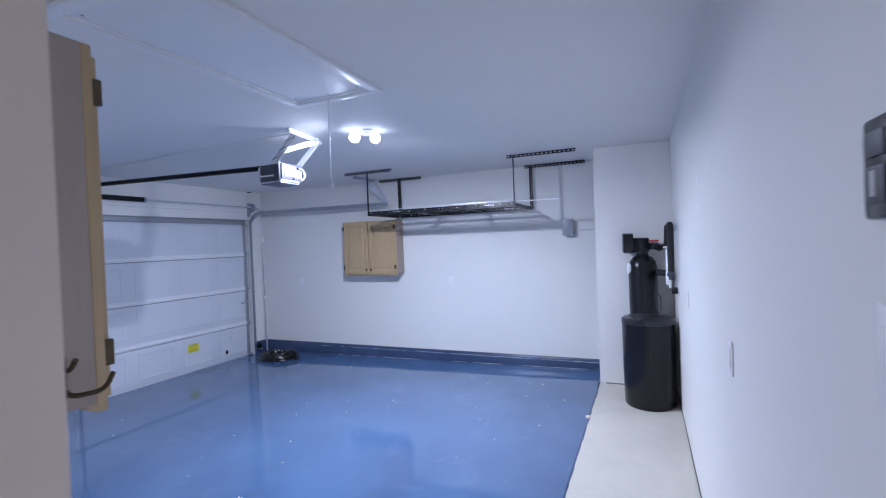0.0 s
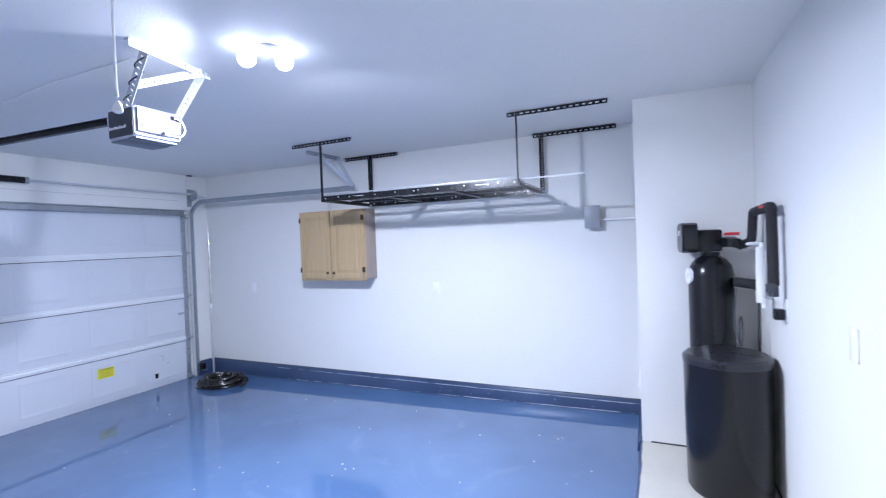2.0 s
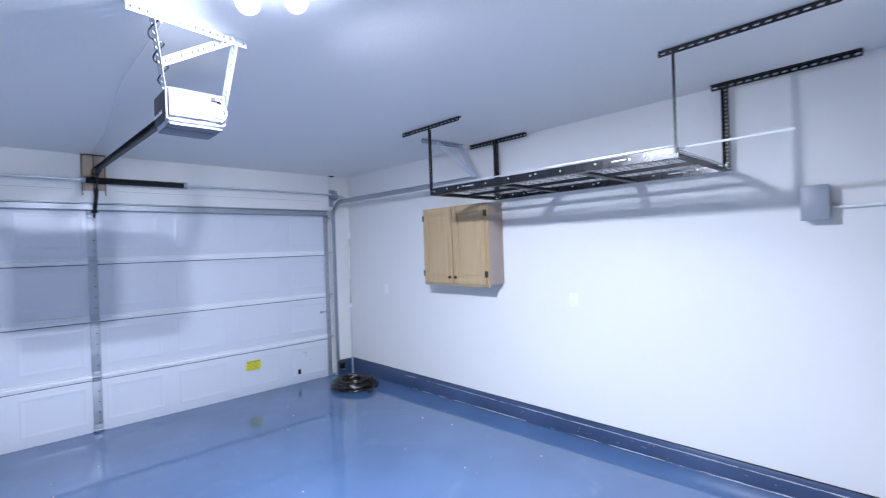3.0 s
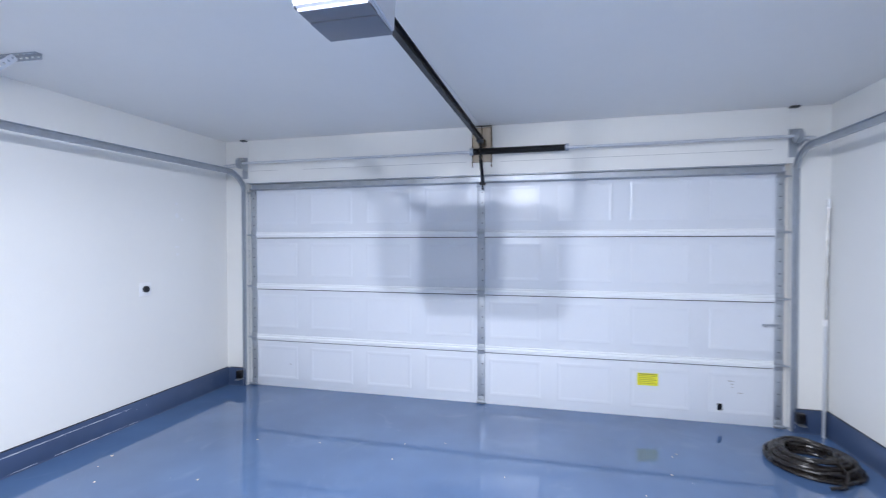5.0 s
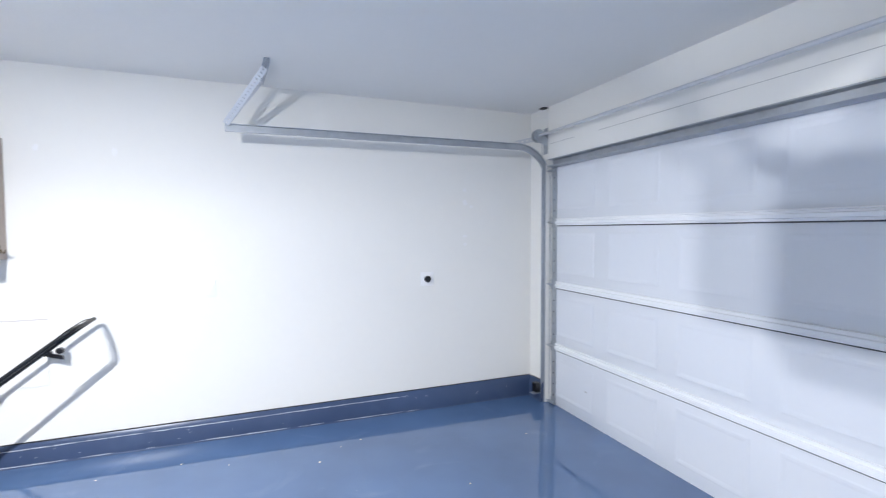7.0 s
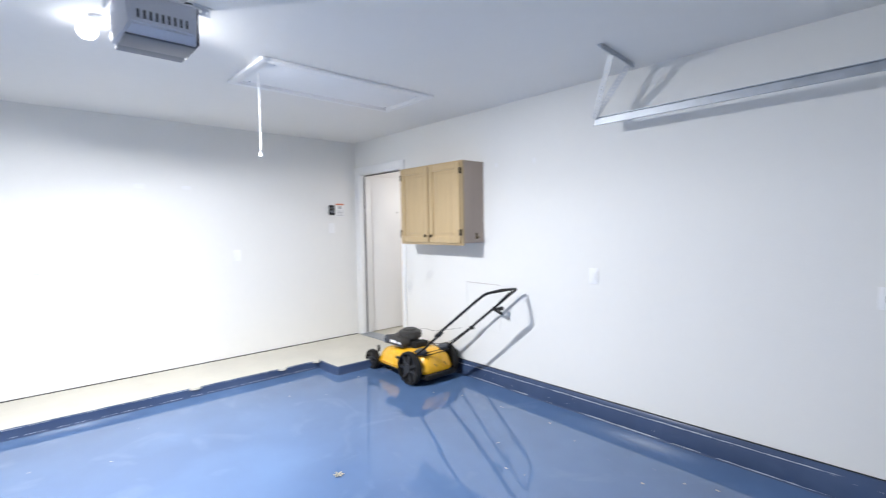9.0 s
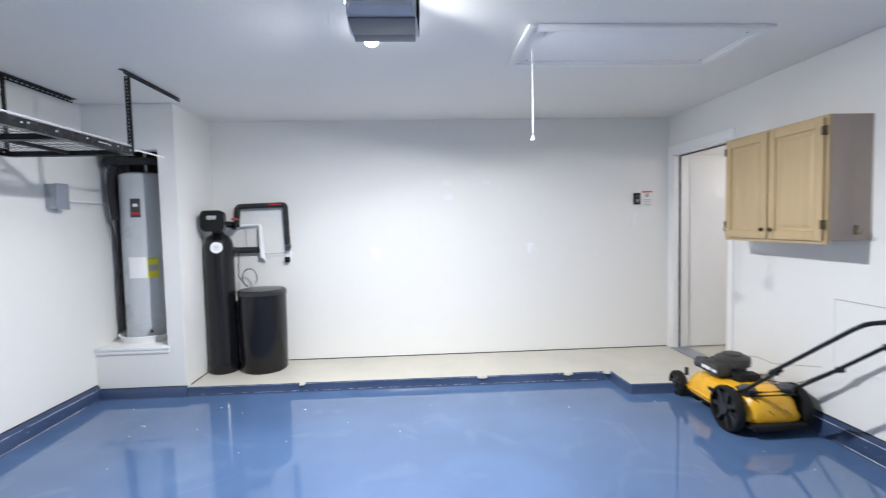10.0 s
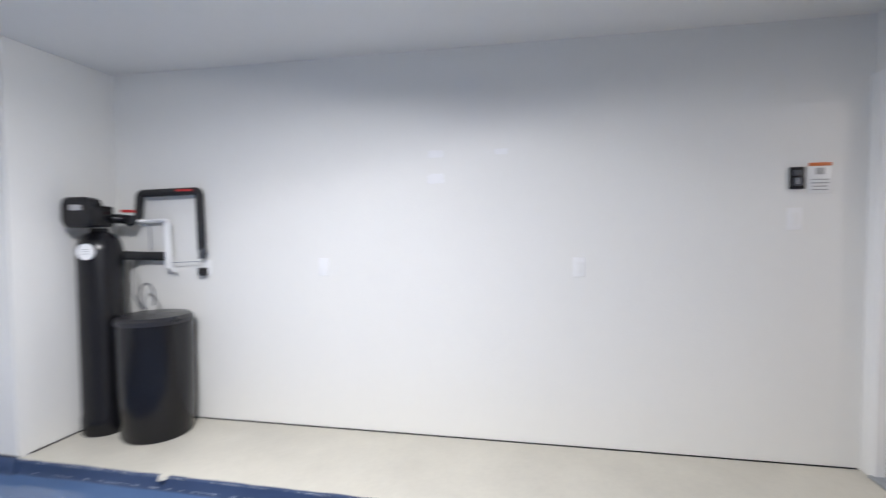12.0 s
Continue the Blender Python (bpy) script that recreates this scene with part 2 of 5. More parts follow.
def epoxy(name, deep, light, rough, chips, wisps, spec=0.9):
    m = material(name, deep, rough, vary=0.05, scale=1.2, bump=0.00015, bump_scale=5, spec=spec, rough_vary=0.03)
    nt = m.node_tree
    b = nt.nodes["Principled BSDF"]
    tc = nt.nodes.new("ShaderNodeTexCoord")
    cloud = nt.nodes.new("ShaderNodeTexNoise")
    cloud.inputs["Scale"].default_value, cloud.inputs["Detail"].default_value = 1.3, 5.0
    fine = nt.nodes.new("ShaderNodeTexNoise")
    fine.inputs["Scale"].default_value, fine.inputs["Detail"].default_value = 34.0, 6.0
    for n in (cloud, fine):
        nt.links.new(tc.outputs["Object"], n.inputs["Vector"])
    r1 = nt.nodes.new("ShaderNodeMapRange")
    r1.inputs["From Min"].default_value, r1.inputs["From Max"].default_value = 0.35, 0.7
    nt.links.new(cloud.outputs["Fac"], r1.inputs["Value"])
    mx = nt.nodes.new("ShaderNodeMix")
    mx.data_type = "RGBA"
    mx.inputs["A"].default_value, mx.inputs["B"].default_value = (*deep, 1), (*light, 1)
    nt.links.new(r1.outputs[0], mx.inputs["Factor"])
    r2 = nt.nodes.new("ShaderNodeMapRange")
    r2.inputs["From Min"].default_value, r2.inputs["From Max"].default_value = chips, chips + 0.03
    nt.links.new(fine.outputs["Fac"], r2.inputs["Value"])
    mx2 = nt.nodes.new("ShaderNodeMix")
    mx2.data_type = "RGBA"
    mx2.inputs["B"].default_value = (0.42, 0.47, 0.55, 1)
    nt.links.new(mx.outputs["Result"], mx2.inputs["A"])
    nt.links.new(r2.outputs[0], mx2.inputs["Factor"])
    wisp = nt.nodes.new("ShaderNodeTexNoise")
    wisp.inputs["Scale"].default_value, wisp.inputs["Detail"].default_value, wisp.inputs["Distortion"].default_value = 1.7, 8.0, 2.2
    nt.links.new(tc.outputs["Object"], wisp.inputs["Vector"])
    r3 = nt.nodes.new("ShaderNodeMapRange")
    r3.inputs["From Min"].default_value, r3.inputs["From Max"].default_value, r3.inputs["To Max"].default_value = 0.58, 0.76, wisps
    nt.links.new(wisp.outputs["Fac"], r3.inputs["Value"])
    mx3 = nt.nodes.new("ShaderNodeMix")
    mx3.data_type = "RGBA"
    mx3.inputs["B"].default_value = (0.26, 0.34, 0.48, 1)
    nt.links.new(mx2.outputs["Result"], mx3.inputs["A"])
    nt.links.new(r3.outputs[0], mx3.inputs["Factor"])
    nt.links.new(mx3.outputs["Result"], b.inputs["Base Color"])
    return m


FLOOR = epoxy("blue_epoxy", (0.078, 0.138, 0.270), (0.098, 0.172, 0.325), 0.05, 0.76, 0.14)
CURB = epoxy("blue_epoxy_curb", (0.036, 0.060, 0.125), (0.055, 0.088, 0.175), 0.3, 0.745, 0.04, 0.4)

# ---- floor, ledge, curbs ----
bm = B()
for v in box(bm, -0.3, XE + 0.15, YS - 0.15, YN + 0.15, -0.2, 0.0):
    if v.co.z > -0.1:
        v.co.z = floor_z(v.co.x)
setting("floor", bm, FLOOR, "glossy blue epoxy coated concrete garage floor", "floor")

EDGE = [(5.30, 4.694), (5.27, 0.95), (4.92, 0.935), (4.90, 0.03)]


def ledge_outline(off, wob=0.0):
    pts = []
    rnd = random.Random(4)
    for (ax, ay), (bx, by) in zip(EDGE, EDGE[1:]):
        n = max(2, int(math.hypot(bx - ax, by - ay) / 0.06))
        for i in range(n):
            s = i / n
            pts.append((ax + (bx - ax) * s - off + rnd.uniform(-wob, wob), ay + (by - ay) * s + (off if abs(by - ay) < 0.1 else 0)))
    pts.append((EDGE[-1][0] - off, EDGE[-1][1]))
    return pts


bm = B()
out = ledge_outline(0.0, 0.004)
ring = out + [(4.90, 0.0), (XE, 0.0), (XE, 4.695)]
loft(bm, [[Vector((x, y, 0.0)) for x, y in ring], [Vector((x, y, LEDGE)) for x, y in ring]])
setting("raised_ledge", bm, CONCRETE, "raised bare pale concrete ledge along the wall", "ledge", smooth=False)

bm = B()
inner, outer = ledge_outline(0.0, 0.004), ledge_outline(0.014, 0.002)
foot, toe = ledge_outline(0.017, 0.002), ledge_outline(0.024, 0.003)
rings = []
for a, b, c, d in zip(inner, outer, foot, toe):
    rings.append([Vector((*a, LEDGE + 0.001)), Vector((*b, LEDGE - 0.006)), Vector((*c, floor_z(c[0]) + 0.012)), Vector((*d, floor_z(d[0]) + 0.001)), Vector((*a, -0.01))])
loft(bm, rings)
setting("ledge_edge", bm, CURB, "dark blue painted edge of the concrete ledge with white scuffs", "kerb")


def stem(name, a, b, inward, top=0.198, label="dark blue painted concrete curb at the foot of the wall"):
    a, b, n = Vector((*a, 0)), Vector((*b, 0)), Vector((*inward, 0))
    bm = B()
    steps = max(2, int((b - a).length / 0.15))
    rnd = random.Random(9)
    rings = []
    for i in range(steps + 1):
        p = a.lerp(b, i / steps)
        w = rnd.uniform(-0.002, 0.002)
        fz = floor_z(p.x)
        shape = [(0.0, -0.01), (0.038, fz + 0.001), (0.031, fz + 0.009), (0.026, top - 0.03), (0.010, top), (0.0, top)]
        rings.append([p + n * (u + (w if u > 0.01 else 0)) + Vector((0, 0, z)) for u, z in shape])
    loft(bm, rings)
    setting(name, bm, CURB, label, "kerb")
    bm = B()
    p, q = a - Vector((0, 0, 0)), b
    lo, hi = top + 0.0005, top + 0.007
    pts = [p + n * 0.0005, q + n * 0.0005, q + n * 0.004, p + n * 0.004]
    loft(bm, [[v + Vector((0, 0, lo)) for v in pts], [v + Vector((0, 0, hi)) for v in pts]])
    setting("wall_joint", bm, GRIME, "thin dark joint above the curb", "trim")


stem("curb_south", (XW + 0.002, YS), (4.875, YS), (0, 1))
stem("curb_north", (XW + 0.002, YN), (COLX, YN), (0, -1))
stem("curb_west_south", (XW, YS + 0.03), (XW, 0.22), (1, 0))
stem("curb_west_north", (XW, 5.21), (XW, YN - 0.03), (1, 0))
stem("curb_column", (COLX, COLY - 0.004), (COLX, YN - 0.03), (-1, 0), top=0.162)

bm = B()
box(bm, XE - 0.004, XE - 0.0005, 0.03, COLY, LEDGE, LEDGE + 0.008)
box(bm, COLX + 0.06, XE - 0.004, COLY - 0.004, COLY - 0.0005, LEDGE, LEDGE + 0.008)
setting("ledge_joint", bm, GRIME, "thin dark joint where wall meets ledge", "trim")

# ---- walls ----
T = 0.14
DX0, DX1, DZ = 5.055, 5.925, 2.185
bm = B()
box(bm, XW - T, DX0, YS - T, YS, 0.0, H)
box(bm, DX1, XE + T, YS - T, YS, 0.0, H)
box(bm, DX0, DX1, YS - T, YS, DZ, H)
setting("wall_south", bm, WALL, "smooth off-white painted garage wall with entry doorway", "wall", smooth=False)
bm = B()
box(bm, XW - T, XE + T, YN, YN + T, 0.0, H)
setting("wall_north", bm, WALL, "smooth off-white painted garage wall", "wall", smooth=False)
bm = B()
box(bm, XE, XE + T, YS, YN, 0.0, H)
setting("wall_east", bm, WALL, "off-white painted long garage wall with filler patches", "wall", smooth=False)
GY0, GY1, GZ = 0.235, 5.195, 2.14
bm = B()
box(bm, XW - T, XW, YS, GY0, 0.0, H)
box(bm, XW - T, XW, GY1, YN, 0.0, H)
box(bm, XW - T, XW, GY0, GY1, GZ, H)
setting("wall_west", bm, WALL, "off-white painted wall around the garage door", "wall", smooth=False)
bm = B()
box(bm, XW - T, XE + T, YS - T, YN + T, H, H + 0.12)
setting("ceiling", bm, CEIL, "flat off-white painted garage ceiling", "ceiling", smooth=False)

# heater closet in the corner
AY0, AZ0, AZ1 = 4.845, 0.525, 2.2
bm = B()
box(bm, COLX, XE - 0.001, COLY, AY0, 0.0, H - 0.001)
box(bm, COLX, COLX + 0.12, AY0, YN - 0.001, AZ1, H - 0.001)
box(bm, COLX, XE - 0.001, AY0, YN - 0.001, 0.0, AZ0 - 0.03)
setting("closet_wall", bm, WALL, "off-white boxed-out corner closet with tall open front", "wall", smooth=False)
bm = B()
box(bm, COLX - 0.02, XE - 0.002, AY0 + 0.001, YN - 0.002, AZ0 - 0.03, AZ0, 0.004)
box(bm, COLX - 0.02, COLX - 0.001, AY0 - 0.02, AY0 + 0.001, AZ0 - 0.03, AZ0, 0.004)
box(bm, COLX - 0.012, COLX - 0.001, AY0 - 0.015, YN - 0.002, AZ0 - 0.062, AZ0 - 0.031, 0.003)
setting("closet_sill", bm, TRIMW, "white painted wooden sill of the closet", "sill")

# hall behind the doorway
bm = B()
box(bm, 4.2, 6.9, -2.6, -2.5, 0.0, 2.5)
box(bm, 4.1, 4.2, -2.6, YS - T, 0.0, 2.5)
box(bm, XE, XE + 0.1, -2.5, YS - T, 0.0, 2.5)
setting("hall_wall", bm, HALLW, "plain pale wall of the hall behind the doorway", "wall", smooth=False)
bm = B()
box(bm, 4.1, XE + 0.1, -2.6, YS - T, 2.5, 2.6)
setting("hall_ceiling", bm, HALLW, "plain pale hall ceiling", "ceiling", smooth=False)
bm = B()
box(bm, 4.1, XE + 0.1, -2.6, YS - T, 0.0, LEDGE)
box(bm, DX0, DX1, YS - T, YS, 0.0, LEDGE)
setting("hall_floor", bm, CONCRETE, "plain pale hall floor", "floor", smooth=False)

# ---- entry door ----
bm = B()
box(bm, DX0 - 0.06, DX0, YS, YS + 0.018, LEDGE, DZ + 0.08, 0.003)
box(bm, DX1, DX1 + 0.085, YS, YS + 0.018, LEDGE, DZ + 0.08, 0.003)
box(bm, DX0, DX1, YS, YS + 0.018, DZ, DZ + 0.08, 0.003)
setting("door_casing", bm, TRIMW, "white painted flat casing round the entry doorway", "door frame")
bm = B()
box(bm, DX0, DX0 + 0.018, YS - T - 0.01, YS + 0.012, LEDGE, DZ - 0.018, 0.002)
setting("door_jamb", bm, JAMBM, "painted west jamb of the entry doorway, warm hall light in its colour", "door frame")
bm = B()
box(bm, DX1 - 0.018, DX1, YS - T - 0.01, YS + 0.012, LEDGE, DZ - 0.018, 0.002)
box(bm, DX0, DX1, YS - T - 0.01, YS + 0.012, DZ - 0.018, DZ, 0.002)
setting("door_jamb", bm, TRIMW, "white painted jamb of the entry doorway", "door frame")
bm = B()
box(bm, DX0, DX1, YS - T + 0.001, YS + 0.03, LEDGE, LEDGE + 0.015, 0.004)
setting("door_threshold", bm, GALV, "metal threshold of the entry doorway", "threshold")

bm = B()
box(bm, DX1 - 0.028, DX1 - 0.0185, YS - 0.06, YS - 0.045, LEDGE + 0.02, DZ - 0.03, 0.001)
box(bm, DX0 + 0.02, DX1 - 0.03, YS - 0.06, YS - 0.045, DZ - 0.03, DZ - 0.0185, 0.001)
setting("weather_seal", bm, SEALM, "dark grey rubber weather seal in the doorway", "seal")

leaf = thing("entry_door", "white flush entry door standing open with nickel lever and deadbolt", "door", (DX1, YS - T - 0.02, LEDGE))
LX0, LX1 = DX1 + 0.008, DX1 + 0.048
bm = B()
box(bm, LX0, LX1, YS - T - 0.87, YS - T - 0.015, LEDGE + 0.012, DZ - 0.02, 0.002)
part("panel", bm, TRIMW, leaf)
for z, nm in ((1.264, "deadbolt"), (1.10, "lever")):
    bm = B()
    disc(bm, (LX0 - 0.006, YS - T - 0.80, z), (1, 0, 0), 0.03, 0.012)
    if nm == "lever":
        tube(bm, [(LX0 - 0.006, YS - T - 0.80, z), (LX0 - 0.045, YS - T - 0.80, z), (LX0 - 0.05, YS - T - 0.69, z)], 0.009, 8)
    part(nm, bm, STEEL, leaf, "satin nickel " + nm)
bm = B()
disc(bm, (LX0 - 0.001, YS - T - 0.44, 1.71), (1, 0, 0), 0.008, 0.004)
part("peephole", bm, BRONZE, leaf)
for z in (0.4, 1.2, 2.0):
    bm = B()
    disc(bm, (LX0 - 0.004, YS - T - 0.008, z), (0, 0, 1), 0.007, 0.09, 10)
    part("hinge", bm, STEEL, leaf)

# ---- garage door ----
gd = thing("garage_door", "closed white steel sectional garage door with embossed panels", "garage door", (0.0, 2.715, 0.0))
D0, D1 = 0.265, 5.165
ZS = [0.0, 0.53, 1.065, 1.60, 2.125]


def emboss(bm, x, y0, y1, z0, z1):
    """A pressed rectangle: a shallow raised rim with a flat field."""
    rings = []
    for d, h in ((0.0, 0.0), (0.01, 0.0022), (0.022, 0.0022), (0.036, 0.0006)):
        rings.append([Vector((x + h, y0 + d, z0 + d)), Vector((x + h, y1 - d, z0 + d)), Vector((x + h, y1 - d, z1 - d)), Vector((x + h, y0 + d, z1 - d))])
    loft(bm, rings, caps=False)
    bm.faces.new([bm.verts.new(p) for p in rings[-1]])


for k in range(4):
    z0, z1 = ZS[k], ZS[k + 1]
    bm = B()
    box(bm, -0.045, 0.0, D0, D1, z0 + 0.002, z1 - 0.002, 0.004)
    sec = part("section", bm, DOORW, gd)
    for i in range(8):
        yc = D0 + (D1 - D0) * (i + 0.5) / 8
        bm = B()
        emboss(bm, 0.0003, yc - 0.235, yc + 0.235, z0 + 0.10, z1 - 0.085)
        part("embossed_panel", bm, DOORW, sec, smooth=False)
for z in ZS[1:4]:
    bm = B()
    shape = [(0.0, -0.028), (0.012, -0.028), (0.012, -0.016), (0.026, -0.012), (0.026, 0.006), (0.012, 0.010), (0.012, 0.020), (0.022, 0.023), (0.022, 0.030), (0.0, 0.030)]
    for ya, yb in ((D0 + 0.07, 2.715 - 0.035), (2.715 + 0.035, D1 - 0.07)):
        extrude(bm, shape, [lambda u, v, y=ya: Vector((u + 0.0005, y, z + v)), lambda u, v, y=yb: Vector((u + 0.0005, y, z + v))])
    part("strut", bm, STRUTW, gd, "white ribbed steel strut")
    bm = B()
    box(bm, 0.0005, 0.004, D0 + 0.07, D1 - 0.07, z - 0.036, z - 0.029)
    part("section_joint", bm, DGREYP, gd)
bm = B()
shape = [(0.0, -0.04), (0.045, -0.04), (0.06, -0.03), (0.06, -0.024), (0.012, -0.02), (0.012, 0.02), (0.06, 0.024), (0.06, 0.03), (0.045, 0.035), (0.0, 0.035)]
extrude(bm, shape, [lambda u, v: Vector((u + 0.0005, D0 + 0.02, 2.105 + v)), lambda u, v: Vector((u + 0.0005, D1 - 0.02, 2.105 + v))])
part("top_strut", bm, GALV, gd, "grey galvanised top strut")


def stile(y, w, name):
    for k in range(4):
        z0, z1 = ZS[k] + 0.003, ZS[k + 1] - (0.04 if k < 3 else 0.05)
        bm = B()
        box(bm, 0.0005, 0.007, y - w / 2, y + w / 2, z0, z1, 0.002)
        st = part(name, bm, GALV, gd)
        for j in range(4):
            bm = B()
            zz = z0 + (z1 - z0) * (0.2 + 0.2 * j)
            disc(bm, (0.0085, y + (0.012 if w > 0.06 else 0.0), zz), (1, 0, 0), 0.006, 0.003, 8)
            part("bolt_hole", bm, INK, st)


stile(2.715, 0.072, "centre_stile")
stile(D0 + 0.035, 0.06, "end_stile")
stile(D1 - 0.035, 0.06, "end_stile")
for z in (0.04, *ZS[1:4], 2.04):
    for y in (D0 + 0.035, 2.715, D1 - 0.035):
        bm = B()
        box(bm, 0.008, 0.016, y - 0.03, y + 0.03, z - 0.045, z + 0.045, 0.003)
        disc(bm, (0.026, y, z), (0, 1, 0), 0.011, 0.075, 10)
        for dz in (-0.03, 0.03):
            disc(bm, (0.018, y - 0.015, z + dz), (1, 0, 0), 0.007, 0.006, 6)
        if abs(y - 2.715) > 0.1:
            e = -1 if y < 2.7 else 1
            disc(bm, (0.03, y + e * 0.055, z), (0, 1, 0), 0.006, 0.05, 8)
            disc(bm, (0.03, y + e * 0.083, z), (0, 1, 0), 0.022, 0.012, 14)
        part("hinge", bm, GALV, gd)
bm = B()
box(bm, -0.04, 0.004, D0, D1, -0.001, 0.018, 0.003)
part("bottom_seal", bm, GREYP, gd)
bm = B()
box(bm, 0.0085, 0.0105, 4.07, 4.235, 0.295, 0.40)
st = part("warning_sticker", bm, STICKER, gd, "bright yellow warning sticker")
bm = B()
for i in range(5):
    box(bm, 0.0108, 0.0114, 4.08, 4.225 - 0.02 * (i % 2), 0.31 + i * 0.016, 0.315 + i * 0.016)
box(bm, 0.0108, 0.0114, 4.08, 4.225, 0.386, 0.396)
part("print_bars", bm, material("olive_print", (0.35, 0.33, 0.04), 0.5), st)
bm = B()
box(bm, 0.001, 0.012, 4.69, 4.725, 0.13, 0.185, 0.002)
part("black_plug", bm, BLACKP, gd)
for y, z, w in ((4.79, 0.375, 0.045), (4.80, 0.35, 0.02), (4.80, 0.325, 0.015), (4.86, 0.28, 0.035), (0.72, 0.26, 0.03)):
    bm = B()
    box(bm, 0.0005, 0.002, y - w / 2, y + w / 2, z - 0.004, z + 0.004)
    part("paint_chip", bm, INKG, gd)
bm = B()
box(bm, 0.012, 0.03, 5.02, 5.13, 0.845, 0.86, 0.002)
disc(bm, (0.03, 5.02, 0.85), (1, 0, 0), 0.012, 0.03, 10)
part("slide_latch", bm, GALV, gd, "dark metal slide latch")

# ---- tracks ----


def track(y, e):
    """Door track: an upright angle, a bend and a long horizontal channel; e points to the side wall."""
    tr = thing("door_track", "galvanised steel garage door track with hanger", "door track", (0.03, y, 0.0), "garage door tracks")
    bm = B()
    zc = 2.235
    line = [(0.03, 0.02), (0.03, 1.95)] + [(0.03 + 0.28 - 0.28 * math.cos(a), 1.95 + (zc - 1.95) * math.sin(a)) for a in [i * math.pi / 16 for i in range(1, 8)]] + [(0.31, zc), (2.56, zc - 0.012)]
    shape = [(-0.026, 0.0), (-0.026, 0.018), (-0.022, 0.018), (-0.022, 0.003), (0.022, 0.003), (0.022, 0.022), (0.026, 0.022), (0.026, 0.0)]
    rings = []
    for i, (x, z) in enumerate(line):
        a, b = line[max(0, i - 1)], line[min(len(line) - 1, i + 1)]
        d = Vector((b[0] - a[0], 0, b[1] - a[1])).normalized()
        nrm = Vector((-d.z, 0, d.x))
        rings.append([Vector((x, y, z)) + nrm * u - Vector((0, e * (v - 0.02), 0)) for u, v in shape])
    loft(bm, rings)
    part("rail", bm, GALV, tr)
    bm = B()
    box(bm, XW + 0.001, XW + 0.004, min(y, y + e * 0.05), max(y, y + e * 0.05), 0.03, 2.1)
    box(bm, XW - 0.03, XW + 0.03, y + e * 0.02 - 0.002, y + e * 0.02 + 0.002, 0.03, 2.1)
    part("wall_angle", bm, GALV, tr)
    bm = B()
    strip(bm, (0.34, y + e * 0.026, zc + 0.03), (XW + 0.01, y + e * 0.026, zc + 0.10), 0.04, 0.003, (0, 0, 1), 6)
    part("flag_bracket", bm, GALVW, tr)
    bm = B()
    yb = y - e * 0.225
    yf = y + e * 0.05
    strip(bm, (2.555, y, zc + 0.01), (2.31, yb, H - 0.012), 0.042, 0.003, (0.8, 0.0, 0.55), 18, 0.34)
    strip(bm, (2.555, y, zc + 0.01), (2.33, yf, H - 0.012), 0.042, 0.003, (0.8, 0.0, 0.55), 16, 0.34)
    part("hanger", bm, GALVW, tr, "pale perforated hanger strap")
    bm = B()
    strip(bm, (2.30, y - e * 0.385, H - 0.003), (2.335, y + e * 0.09, H - 0.003), 0.034, 0.003, (1, 0, 0), 12)
    strip(bm, (2.285, y - e * 0.385, H - 0.018), (2.32, y + e * 0.09, H - 0.018), 0.032, 0.003, (0, 0, 1), 12)
    part("ceiling_angle", bm, GALV, tr)
    return tr


track(0.235, -1)
track(5.195, 1)

# ---- torsion shaft ----
ts = thing("torsion_assembly", "steel torsion shaft with black coil spring and cable drums", "spring shaft", (0.13, 2.715, 2.335))
SX, SZ = 0.13, 2.335
bm = B()
tube(bm, [(SX, 0.19, SZ), (SX, 5.24, SZ)], 0.0125, 12)
part("shaft", bm, GALVW, ts)
bm = B()
tube(bm, [(SX, 2.66, SZ), (SX, 3.47, SZ)], 0.026, 16)
pts = [(SX + 0.027 * math.cos(a), 2.66 + 0.81 * a / (2 * math.pi * 90), SZ + 0.027 * math.sin(a)) for a in [i * math.pi / 4 for i in range(8 * 90)]]
tube(bm, pts, 0.004, 4)
part("spring", bm, BLACKM, ts, "black coil torsion spring")
for y in (2.65, 3.48):
    bm = B()
    disc(bm, (SX, y, SZ), (0, 1, 0), 0.033, 0.03, 16)
    part("spring_cone", bm, GALV, ts)
for y in (0.235, 5.195):
    bm = B()
    disc(bm, (SX, y, SZ), (0, 1, 0), 0.055, 0.035, 24)
    disc(bm, (SX, y, SZ), (0, 1, 0), 0.035, 0.06, 18)
    part("cable_drum", bm, GALV, ts, "grey cable drum")
    bm = B()
    strip(bm, (XW + 0.004, y, SZ - 0.15), (XW + 0.004, y, SZ + 0.07), 0.06, 0.004, (0, 1, 0))
    strip(bm, (XW + 0.004, y + 0.03, SZ - 0.05), (SX + 0.03, y + 0.03, SZ - 0.02), 0.07, 0.003, (0, 0, 1))
    part("bearing_plate", bm, GALV, ts)
    bm = B()
    box(bm, XW + 0.002, XW + 0.006, y - 0.035, y + 0.035, SZ + 0.075, H - 0.014)
    part("backing_strip", bm, WALL, ts)
    bm = B()
    box(bm, XW + 0.004, XW + 0.05, y - 0.03, y + 0.03, H - 0.012, H - 0.002)
    part("ceiling_tab", bm, BLACKM, ts)
    bm = B()
    e = -1 if y < 2 else 1
    tube(bm, [(SX - 0.05, y + e * 0.02, SZ), (0.035, y + e * 0.015, 0.1)], 0.002, 5)
    part("lift_cable", bm, GALV, ts)

